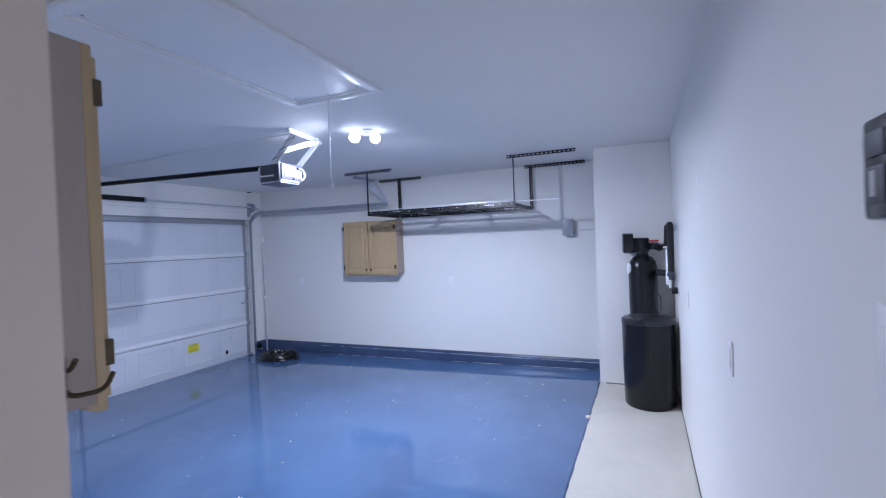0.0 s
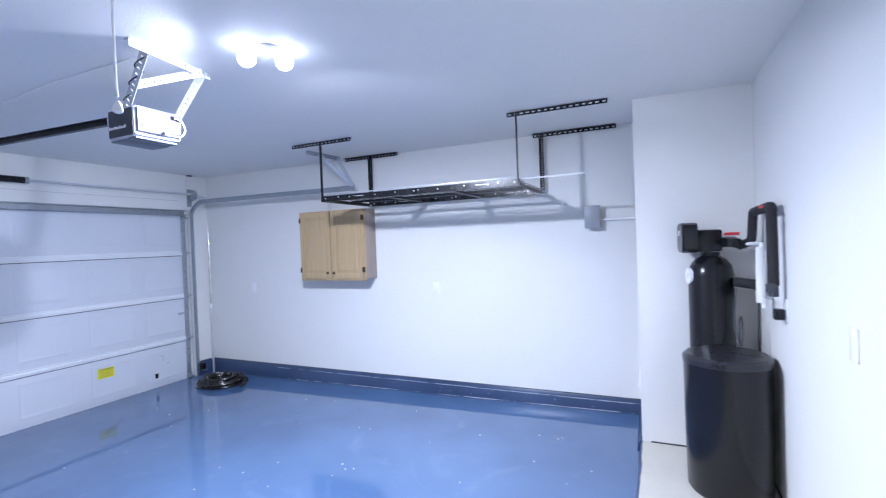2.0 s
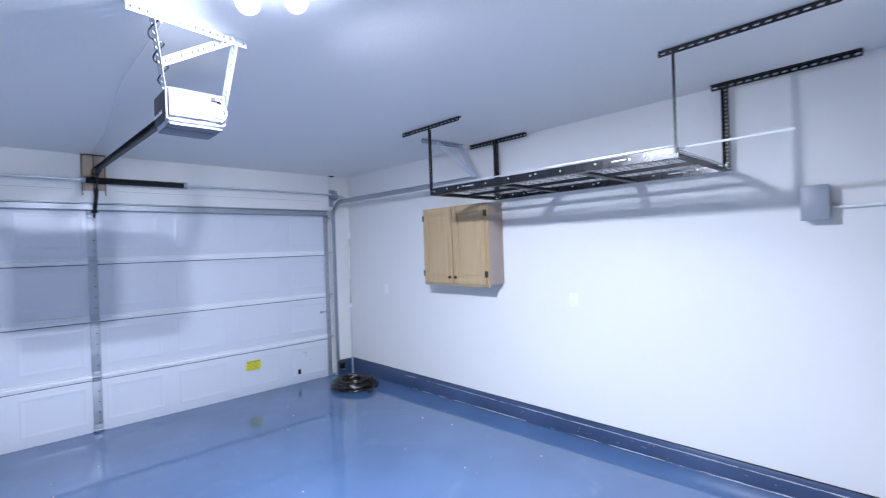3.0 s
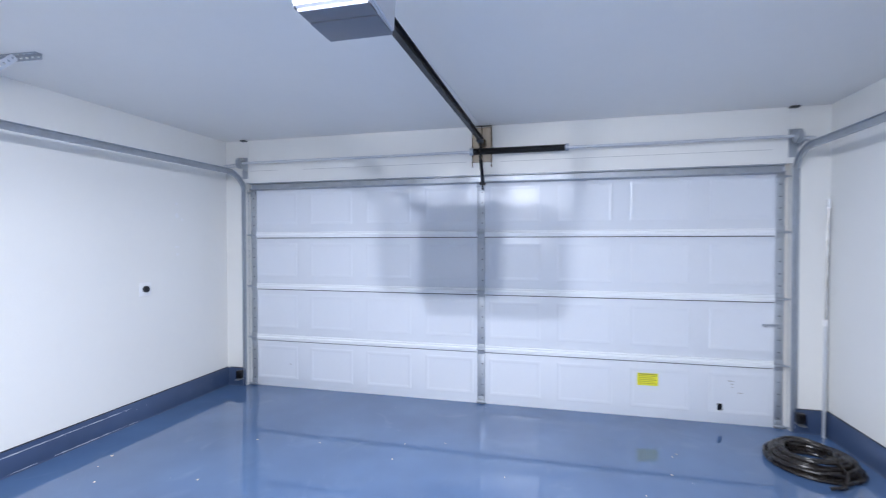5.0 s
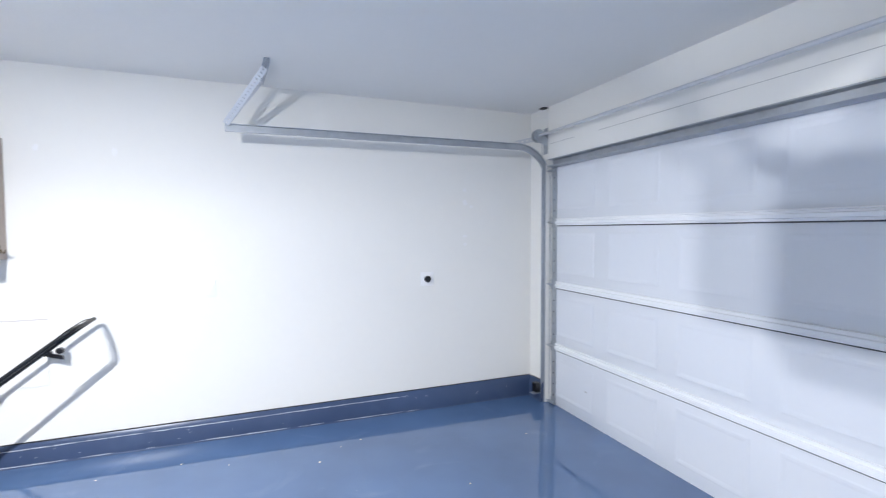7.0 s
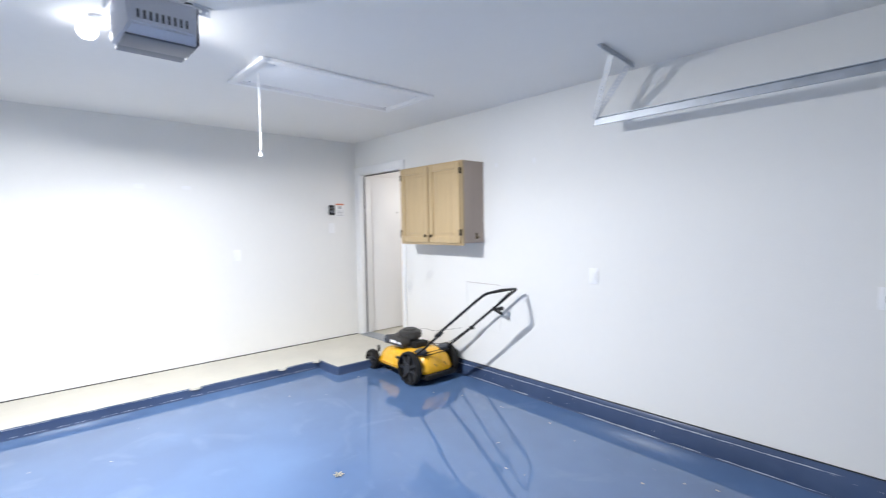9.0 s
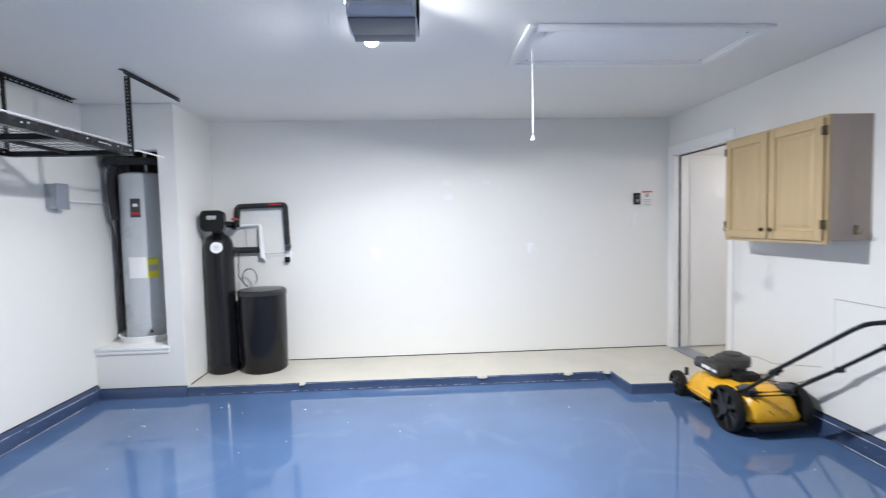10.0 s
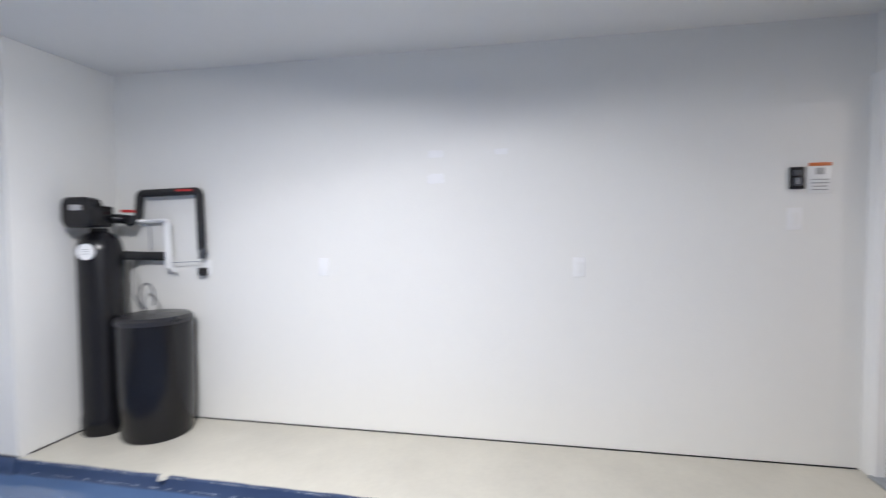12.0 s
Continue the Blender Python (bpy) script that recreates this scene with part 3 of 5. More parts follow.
pad = thing("mounting_board", "bare wooden backing board fixed above the garage door", "board", (XW, 2.735, 2.25))
bm = B()
box(bm, XW, XW + 0.035, 2.645, 2.825, 2.25, 2.56, 0.003)
part("board", bm, PINE, pad)
bm = B()
for y in (2.65, 2.735, 2.822):
    tube(bm, [(XW + 0.04, y, 2.20), (XW + 0.04, y, 2.57)], 0.004, 6)
tube(bm, [(XW + 0.04, 2.65, 2.57), (XW + 0.04, 2.822, 2.57)], 0.004, 6)
part("wire_edge", bm, BRONZE, pad)

# ---- opener ----
op = thing("garage_door_opener", "grey ceiling-hung garage door opener with ribbed light lens", "garage door opener", (2.9, 2.79, 2.34))
OX0, OX1, OY0, OY1, OZ0, OZ1 = 2.78, 3.035, 2.65, 2.90, 2.232, 2.376
bm = B()
rings = []
for x, zb, dy, zt in ((OX0, 2.243, 0.025, 2.345), (OX0 + 0.03, 2.216, 0.01, 2.365), (OX0 + 0.17, 2.218, 0.0, OZ1), (OX0 + 0.23, 2.226, 0.0, OZ1), (OX1, OZ0, 0.0, OZ1)):
    rings.append([Vector((x, OY0 + dy, zb)), Vector((x, OY1 - dy, zb)), Vector((x, OY1 - dy * 0.5, zt)), Vector((x, OY0 + dy * 0.5, zt))])
loft(bm, rings)
bmesh.ops.bevel(bm, geom=bm.edges[:], offset=0.006, segments=2, affect="EDGES")
body = part("body", bm, material("opener_grey_plastic", (0.60, 0.62, 0.68), 0.4, vary=0.06, scale=8), op)
bm = B()
box(bm, OX0 + 0.035, OX0 + 0.17, OY0 + 0.012, OY1 - 0.012, 2.208, 2.2165, 0.004)
box(bm, OX0 + 0.17, OX1 - 0.012, OY0 + 0.012, OY1 - 0.012, 2.2115, 2.2225, 0.003)
part("underside", bm, material("slate_plastic", (0.15, 0.16, 0.19), 0.45, vary=0.06, scale=8), op, "dark slate underside")
bm = B()
box(bm, OX0 + 0.045, OX1 - 0.015, OY0 - 0.003, OY0 - 0.0003, OZ0 - 0.005, OZ1 - 0.01, 0.001)
sp = part("side_panel", bm, DGREYP, op)
bm = B()
for i in range(10):
    box(bm, OX0 + 0.05 + i * 0.014, OX0 + 0.06 + i * 0.014, OY0 - 0.0045, OY0 - 0.0032, 2.268, 2.28 + 0.004 * (i % 3 == 0))
part("badge", bm, WHITEP, sp)
for i in range(9):
    bm = B()
    box(bm, OX0 - 0.001, OX0 + 0.02, OY0 + 0.045 + i * 0.019, OY0 + 0.053 + i * 0.019, OZ1 - 0.115, OZ1 - 0.085)
    part("vent_slot", bm, INK, body)
bm = B()
box(bm, OX1, OX1 + 0.016, OY0 + 0.005, OY1 - 0.005, OZ0 + 0.012, OZ1 - 0.004, 0.004)
fr = part("end_frame", bm, material("lavender_plastic", (0.10, 0.10, 0.145), 0.35, vary=0.06, scale=8), op)
bm = B()
box(bm, OX1 + 0.0162, OX1 + 0.03, OY0 + 0.02, OY1 - 0.085, OZ0 + 0.035, OZ1 - 0.02, 0.01)
ln = part("light_lens", bm, LENSM, op, "ribbed light lens with a faint added glow")
ln.visible_shadow = False
bm = B()
for i in range(5):
    box(bm, OX1 + 0.0302, OX1 + 0.032, OY0 + 0.03, OY1 - 0.095, OZ0 + 0.045 + i * 0.02, OZ0 + 0.048 + i * 0.02)
box(bm, OX1 + 0.0302, OX1 + 0.0325, OY0 + 0.085, OY0 + 0.09, OZ0 + 0.04, OZ1 - 0.025)
ribs = part("lens_rib", bm, DGREYP, op)
ribs.visible_shadow = False
bm = B()
box(bm, OX1 + 0.0162, OX1 + 0.022, OY1 - 0.075, OY1 - 0.015, OZ0 + 0.03, OZ1 - 0.05, 0.002)
part("terminal_label", bm, material("grey_label", (0.5, 0.5, 0.54), 0.5, vary=0.2, scale=30), op)
for y in (OY1 - 0.06, OY1 - 0.03):
    bm = B()
    box(bm, OX1 + 0.0162, OX1 + 0.024, y - 0.009, y + 0.009, OZ1 - 0.04, OZ1 - 0.022)
    part("button", bm, BLACKP, op)
bm = B()
disc(bm, (OX1 + 0.018, 2.785, OZ0 + 0.02), (1, 0, 0), 0.009, 0.008, 12)
part("button", bm, BLACKP, op)
bm = B()
tube(bm, curve_pts([(OX1 + 0.02, OY1 - 0.05, OZ1 - 0.03), (OX1 + 0.05, OY1 - 0.03, OZ1 - 0.04), (OX1 + 0.06, OY1 - 0.01, OZ1 - 0.1), (OX1 + 0.03, OY1 - 0.03, OZ0 + 0.01)], 0.03), 0.004, 8)
part("white_cable", bm, WHITEP, op)
bm = B()
RB = (XW + 0.12, 2.745, 2.43)
rail_a, rail_b = Vector(RB), Vector((OX0 + 0.06, 2.785, 2.377))
d = (rail_b - rail_a).normalized()
s = d.cross(Vector((0, 0, 1))).normalized()
u = s.cross(d)
shape = [(-0.022, 0.012), (-0.022, 0.008), (-0.003, 0.008), (-0.003, -0.02), (-0.014, -0.02), (-0.014, -0.026), (0.014, -0.026), (0.014, -0.02), (0.003, -0.02), (0.003, 0.008), (0.022, 0.008), (0.022, 0.012)]
extrude(bm, shape, [lambda a, b: rail_a + s * a + u * b, lambda a, b: rail_b + s * a + u * b])
part("rail", bm, BLACKM, op, "long black steel rail")
bm = B()
box(bm, XW + 0.036, XW + 0.09, 2.715, 2.775, 2.385, 2.44, 0.004)
strip(bm, (XW + 0.06, 2.745, 2.41), (XW + 0.17, 2.745, 2.425), 0.05, 0.006, (0, 0, 1))
part("header_bracket", bm, BRONZE, op)
bm = B()
tube(bm, curve_pts([(XW + 0.18, 2.745, 2.41), (XW + 0.16, 2.74, 2.22), (0.05, 2.735, 2.08), (0.045, 2.735, 2.0)], 0.05), 0.009, 8)
strip(bm, (XW + 0.14, 2.742, 2.25), (0.06, 2.74, 2.06), 0.03, 0.005, (0, 1, 0))
box(bm, 0.018, 0.06, 2.71, 2.76, 2.045, 2.075, 0.003)
part("door_arm", bm, BLACKM, op, "black bent door arm")
bm = B()
box(bm, XW + 0.15, XW + 0.25, 2.72, 2.77, 2.39, 2.42, 0.004)
part("trolley", bm, DGREYP, op)
bm = B()
strip(bm, (2.93, 2.67, OZ1 - 0.02), (3.30, 2.545, H - 0.012), 0.044, 0.003, (0.3, 0.2, -0.4), 12, 0.36)
part("strap", bm, GALVW, op, "white perforated steel strap")
bm = B()
strip(bm, (2.98, 2.915, OZ1 - 0.02), (3.265, 2.875, H - 0.012), 0.044, 0.003, (0.3, 0.2, -0.4), 12, 0.36)
part("strap", bm, GALVW, op)
bm = B()
strip(bm, (3.10, 2.625, 2.455), (3.265, 2.865, H - 0.018), 0.040, 0.003, (0.1, -0.1, 1), 13, 0.36)
part("brace", bm, GALVW, op)
bm = B()
strip(bm, (3.315, 2.46, H - 0.018), (3.245, 2.93, H - 0.018), 0.036, 0.003, (0, 0, 1), 16, 0.36)
strip(bm, (3.30, 2.46, H - 0.003), (3.23, 2.93, H - 0.003), 0.036, 0.003, (1, 0, 0), 13)
part("ceiling_angle", bm, GALVW, op)
bm = B()
pts = []
for i in range(61):
    s_ = i / 60
    c = Vector((2.92, 2.68, OZ1)).lerp(Vector((3.30, 2.545, H - 0.012)), s_)
    a = s_ * 2 * math.pi * 3.5
    pts.append(c + Vector((0.024 * math.cos(a), 0.024 * math.sin(a), 0.01 * math.sin(a))))
tube(bm, pts, 0.003, 6)
part("coiled_wire", bm, BLACKP, op, "black wire wound round the strap")
bm = B()
tube(bm, curve_pts([(3.22, 2.60, H - 0.006), (2.3, 2.60, H - 0.006), (1.2, 2.70, H - 0.006), (0.2, 2.72, H - 0.006)], 0.2), 0.0035, 6)
part("sensor_wire", bm, WHITEP, op, "thin white wire stapled along the ceiling")

# ---- ceiling lamp ----
cl = thing("ceiling_light", "white ceiling lampholder with two lit bare bulbs", "ceiling light", (3.75, 2.84, H))
bm = B()
lathe(bm, [(0.06, H - 0.0005), (0.06, H - 0.012), (0.045, H - 0.022), (0.03, H - 0.03), (0.02, H - 0.034)], 3.75, 2.84, 28)
part("base", bm, WHITEP, cl)
for bx_, by_, bz_ in BULBS:
    bm = B()
    tube(bm, [(3.75, 2.84, H - 0.03), ((3.75 + bx_) / 2, (2.84 + by_) / 2, bz_ + 0.035), (bx_, by_, bz_ + 0.025)], 0.014, 10)
    part("socket", bm, WHITEP, cl)
    bm = B()
    bmesh.ops.create_uvsphere(bm, u_segments=20, v_segments=12, radius=0.043, matrix=Matrix.Translation((bx_, by_, bz_)))
    o = part("bulb", bm, BULBM, cl, "glowing white bulb")
    o.visible_shadow = False

# ---- attic hatch ----
hx0, hx1, hy0, hy1 = 3.735, 4.375, 0.66, 2.05
hatch = thing("attic_hatch", "white panelled attic hatch in the ceiling with pull cord", "attic hatch", ((hx0 + hx1) / 2, (hy0 + hy1) / 2, H))
bm = B()
w = 0.055
for a in ((hx0, hx1, hy0, hy0 + w), (hx0, hx1, hy1 - w, hy1), (hx0, hx0 + w, hy0 + w, hy1 - w), (hx1 - w, hx1, hy0 + w, hy1 - w)):
    box(bm, *a, H - 0.02, H - 0.0005, 0.004)
part("frame", bm, TRIMW, hatch)
bm = B()
for a in ((hx0 + w, hx1 - w, hy0 + w, hy0 + w + 0.02), (hx0 + w, hx1 - w, hy1 - w - 0.02, hy1 - w), (hx0 + w, hx0 + w + 0.02, hy0 + w + 0.02, hy1 - w - 0.02), (hx1 - w - 0.02, hx1 - w, hy0 + w + 0.02, hy1 - w - 0.02)):
    box(bm, *a, H - 0.012, H - 0.0005, 0.003)
part("stop_moulding", bm, TRIMW, hatch)
bm = B()
box(bm, hx0 + w + 0.022, hx1 - w - 0.022, hy0 + w + 0.022, hy1 - w - 0.022, H - 0.006, H - 0.0005, 0.001)
pn = part("panel", bm, material("white_hatch_panel", (0.85, 0.86, 0.87), 0.5, vary=0.02, scale=2, rough_vary=0.02), hatch)
for sx in (hx0 + 0.1, hx1 - 0.1):
    for sy in (hy0 + 0.1, hy1 - 0.12):
        bm = B()
        disc(bm, (sx, sy, H - 0.007), (0, 0, 1), 0.006, 0.003, 8)
        part("screw", bm, GALV, pn)
bm = B()
tube(bm, [(4.06, 1.95, H - 0.006), (4.055, 1.95, 2.35), (4.055, 1.95, 2.1), (4.062, 1.948, 2.059)], 0.0038, 8)
part("pull_cord", bm, WHITEP, hatch, "white pull cord")
bm = B()
lathe(bm, [(0.004, 2.049), (0.008, 2.042), (0.013, 2.026), (0.013, 2.018), (0.006, 2.014)], 4.062, 1.948, 14)
part("cord_knob", bm, WHITEP, hatch)

# ---- ceiling rack ----
rk = thing("ceiling_rack", "black steel overhead storage rack hung from the ceiling", "storage rack", (3.58, 4.99, H))
BEAM = material("glossy_black_beam", (0.011, 0.012, 0.014), 0.27, vary=0.15, scale=12)
RX0, RX1, RY0, RY1, RZ = 2.66, 4.50, 4.575, 5.385, 2.05
for y in (RY0, RY1):
    bm = B()
    box(bm, RX0, RX1, y - 0.002, y + 0.002, RZ - 0.02, RZ + 0.03)
    yy = (y, y + 0.035) if y == RY0 else (y - 0.035, y)
    box(bm, RX0, RX1, min(yy), max(yy), RZ - 0.022, RZ - 0.0205)
    bmr = part("long_beam", bm, BEAM, rk)
    for x in (3.06, 4.19):
        bm = B()
        box(bm, x - 0.048, x + 0.048, y - 0.0032, y - 0.0022, RZ + 0.002, RZ + 0.016)
        sl = part("beam_slot", bm, BLACKM, bmr)
        bm = B()
        box(bm, x - 0.042, x + 0.042, y - 0.0042, y - 0.0033, RZ + 0.006, RZ + 0.012)
        part("slot_opening", bm, GALVW, sl)
    for i, x in enumerate((2.69, 2.83, 2.95, 3.0, 3.22, 3.42, 3.60, 3.64, 3.82, 4.05, 4.25, 4.33, 4.46)):
        bm = B()
        disc(bm, (x, y - 0.004, RZ + 0.006 + 0.006 * (i % 2)), (0, 1, 0), 0.0055, 0.005, 8)
        part("bolt", bm, GALVW, bmr)
for x in (RX0, 3.30, 3.92, RX1):
    bm = B()
    box(bm, x - 0.028, x + 0.028, RY0 + 0.003, RY1 - 0.003, RZ - 0.02, RZ - 0.0165)
    box(bm, x - 0.028, x - 0.024, RY0 + 0.003, RY1 - 0.003, RZ - 0.0165, RZ + 0.012)
    part("cross_beam", bm, BLACKM, rk)
bm = B()
box(bm, RX0 + 0.02, RX1 - 0.02, (RY0 + RY1) / 2 - 0.008, (RY0 + RY1) / 2 + 0.008, RZ - 0.012, RZ + 0.01)
part("middle_beam", bm, BLACKM, rk)
bm = B()
y = RY0 + 0.05
while y < RY1 - 0.02:
    tube(bm, [(RX0, y, RZ + 0.018), (RX1, y, RZ + 0.018)], 0.0018, 5)
    y += 0.05
x = RX0 + 0.04
while x < RX1 - 0.01:
    tube(bm, [(x, RY0 + 0.005, RZ + 0.023), (x, RY1 - 0.005, RZ + 0.023)], 0.0018, 5)
    x += 0.1
part("wire_deck", bm, WIRE, rk, "dark wire mesh decking", kind="stuff")
for bx0, ux, y in ((2.33, RX0, RY0), (2.33, RX0, RY1), (4.42, RX1, RY0), (4.42, RX1, RY1)):
    bl = 0.66 if bx0 < 3 else 0.72
    e = 1 if y > 5 else -1
    bm = B()
    strip(bm, (bx0, y - 0.005 * e, H - 0.003), (bx0 + bl, y - 0.005 * e, H - 0.003), 0.035, 0.003, (0, 1, 0), 16)
    strip(bm, (bx0, y + 0.012 * e, H - 0.018), (bx0 + bl, y + 0.012 * e, H - 0.018), 0.032, 0.003, (0, 0, 1), 16)
    part("ceiling_bar", bm, BLACKM, rk)
    bm = B()
    if e > 0:
        strip(bm, (ux, y + 0.006 * e, RZ), (ux, y + 0.006 * e, H - 0.01), 0.034, 0.003, (1, 0, 0), 22, 0.38)
    else:
        strip(bm, (ux - 0.011, y + 0.006 * e, RZ), (ux - 0.011, y + 0.006 * e, H - 0.01), 0.014, 0.003, (1, 0, 0))
    strip(bm, (ux - 0.017, y - 0.01 * e, RZ), (ux - 0.017, y - 0.01 * e, H - 0.03), 0.03, 0.003, (0, 1, 0), 22, 0.38)
    part("upright", bm, BLACKM, rk)

# Rim of the wire deck; the bulbs' light on it is in the pale colour.
bm = B()
box(bm, RX0 + 0.008, RX1 - 0.008, RY0 + 0.003, RY0 + 0.010, RZ + 0.037, RZ + 0.046, 0.001)
part("deck_lip", bm, GALVW, rk, "front rim of the wire decking, bulb light put into its pale colour")
rod = thing("white_rod", "thin white rod lying on the rack", "rod", (4.4, RY0 + 0.06, RZ + 0.03))
bm = B()
tube(bm, [(3.4, RY0 + 0.06, RZ + 0.032), (4.965, RY0 + 0.045, RZ + 0.032)], 0.006, 8)
part("rod", bm, WHITEP, rod)

# ---- wall cabinets ----
def cabinet(x0, x1, z0, z1, wall_y, e, depth, label):
    """A two-door wall cabinet; e: the way it faces along y."""
    cb = thing("wall_cabinet", label, "cabinet", ((x0 + x1) / 2, wall_y, z0), "wall cabinets")

    def yy(a, b):
        p, q = wall_y + e * a, wall_y + e * b
        return (min(p, q), max(p, q))
    bm = B()
    box(bm, x0, x1, *yy(0.001, depth - 0.02), z0 + 0.02, z1, 0.002)
    part("body", bm, MAPLES, cb, "dull brown laminate carcass")
    bm = B()
    f = 0.035
    for a in ((x0, x0 + f, z0, z1), (x1 - f, x1, z0, z1), (x0 + f, x1 - f, z0, z0 + f), (x0 + f, x1 - f, z1 - f, z1), ((x0 + x1) / 2 - 0.02, (x0 + x1) / 2 + 0.02, z0 + f, z1 - f)):
        box(bm, a[0], a[1], *yy(depth - 0.02, depth), a[2], a[3], 0.0015)
    part("face_frame", bm, MAPLE, cb)
    mid = (x0 + x1) / 2
    for a, b, knob in ((x0 + 0.018, mid - 0.008, mid - 0.04), (mid + 0.008, x1 - 0.018, mid + 0.04)):
        bm = B()
        za, zb = z0 + 0.022, z1 - 0.016
        r = 0.055
        for q in ((a, a + r, za, zb), (b - r, b, za, zb), (a + r, b - r, za, za + r), (a + r, b - r, zb - r, zb)):
            box(bm, q[0], q[1], *yy(depth + 0.001, depth + 0.019), q[2], q[3], 0.003)
        dr = part("door", bm, MAPLE, cb, "maple framed door")
        bm = B()
        y = lambda k: wall_y + e * (depth + k)
        rings = []
        for d_, h_ in ((0.0, 0.008), (0.008, 0.004), (0.014, 0.006), (0.04, 0.014)):
            rings.append([Vector((a + r + d_, y(h_), za + r + d_)), Vector((b - r - d_, y(h_), za + r + d_)), Vector((b - r - d_, y(h_), zb - r - d_)), Vector((a + r + d_, y(h_), zb - r - d_))])
        loft(bm, rings)
        part("raised_panel", bm, MAPLE, dr, smooth=False)
        bm = B()
        disc(bm, (knob, y(0.026), z0 + 0.085), (0, e, 0), 0.007, 0.016, 12)
        disc(bm, (knob, y(0.037), z0 + 0.085), (0, e, 0), 0.015, 0.012, 16, 0.011)
        part("knob", bm, BRONZE, dr, "dark bronze knob")
        outer_x = a if a < mid - 0.1 and knob < mid else b
        for hz in (z0 + 0.09, z1 - 0.12):
            bm = B()
            box(bm, outer_x - 0.012, outer_x + 0.012, *yy(depth + 0.0005, depth + 0.022), hz, hz + 0.055, 0.002)
            part("hinge", bm, BRONZE, dr)
    return cb


cabinet(1.79, 2.65, 1.245, 2.005, YN, -1, 0.215, "maple two-door wall cabinet beside the ceiling rack")
cabinet(3.81, 4.705, 1.345, 2.105, YS, 1, 0.275, "maple two-door wall cabinet beside the entry doorway")

hk = thing("brass_hook", "aged brass double coat hook on the cabinet side", "hook", (4.705, 0.2, 1.4))
bm = B()
box(bm, 4.7035, 4.712, 0.175, 0.20, 1.41, 1.475, 0.003)
tube(bm, curve_pts([(4.712, 0.187, 1.455), (4.745, 0.187, 1.45), (4.765, 0.187, 1.475)], 0.02), 0.005, 8)
tube(bm, curve_pts([(4.712, 0.187, 1.425), (4.735, 0.19, 1.40), (4.75, 0.245, 1.40), (4.745, 0.265, 1.43)], 0.02), 0.005, 8)
tube(bm, curve_pts([(4.712, 0.187, 1.425), (4.735, 0.185, 1.395), (4.74, 0.15, 1.39), (4.738, 0.145, 1.415)], 0.02), 0.005, 8)
part("hook", bm, BRONZE, hk)
hk2 = thing("small_hook", "small aged brass hook on the cabinet side", "hook", (3.81, 0.1, 1.42))
bm = B()
box(bm, 3.803, 3.8115, 0.09, 0.11, 1.40, 1.455, 0.002)
tube(bm, curve_pts([(3.803, 0.1, 1.43), (3.785, 0.1, 1.40), (3.775, 0.1, 1.425)], 0.012), 0.004, 8)
part("hook", bm, BRONZE, hk2)


# ---- plates on the walls ----
def plate(name, label, category, centre, axis, w, h, material_=None, holes=()):
    """A wall plate facing along axis, with its dark or white inserts (u, v, w, h, kind)."""
    c, n = Vector(centre), Vector(axis)
    s = Vector((0, 0, 1)).cross(n)
    th = thing(name, label, category, centre, "wall plates")

    def slab(u0, u1, v0, v1, d0, d1, bev):
        p = [c + s * u + Vector((0, 0, v)) + n * d for u in (u0, u1) for v in (v0, v1) for d in (d0, d1)]
        lo = [min(q[i] for q in p) for i in range(3)]
        hi = [max(q[i] for q in p) for i in range(3)]
        bm = B()
        box(bm, lo[0], hi[0], lo[1], hi[1], lo[2], hi[2], bev)
        return bm
    pl = part("cover", slab(-w / 2, w / 2, -h / 2, h / 2, 0.0005, 0.016 if material_ is BLACKP else 0.006, 0.006 if material_ is BLACKP else 0.002), material_ or WHITEP, th)
    for u, v, ww, hh, mat in holes:
        base_ = 0.016 if material_ is BLACKP else 0.006
        part("insert", slab(u - ww / 2, u + ww / 2, v - hh / 2, v + hh / 2, base_ + 0.0002, base_ + 0.003 + (0.002 if mat is INKG else 0), 0.001), mat, pl)
    return th


SOCK = [(0, 0.022, 0.034, 0.028, TRIMW), (0, -0.022, 0.034, 0.028, TRIMW)]
DECORA = [(0, 0, 0.034, 0.068, TRIMW)]
plate("outlet", "white double outlet on the wall", "outlet", (0.83, YN, 1.14), (0, -1, 0), 0.072, 0.116, holes=SOCK)
plate("outlet", "white double outlet on the wall", "outlet", (3.36, YN, 1.15), (0, -1, 0), 0.075, 0.12, holes=DECORA)
plate("outlet", "white double outlet on the wall", "outlet", (2.69, YS, 1.128), (0, 1, 0), 0.075, 0.12, holes=DECORA)
plate("outlet", "white outlet on the long wall", "outlet", (XE, 1.49, 1.242), (-1, 0, 0), 0.072, 0.116, holes=DECORA)
plate("blank_plate", "white blank cover plate on the long wall", "cover plate", (XE, 3.11, 1.23), (-1, 0, 0), 0.072, 0.116)
plate("light_switch", "white light switch on the wall", "light switch", (XE, 0.362, 1.515), (-1, 0, 0), 0.075, 0.12, holes=DECORA)
plate("wall_control", "black wall control of the door opener", "wall control", (XE, 0.357, 1.735), (-1, 0, 0), 0.075, 0.12, BLACKP, [(0, 0.028, 0.05, 0.03, DGREYP), (0, -0.02, 0.05, 0.045, DGREYP), (0, -0.018, 0.012, 0.03, INKG)])
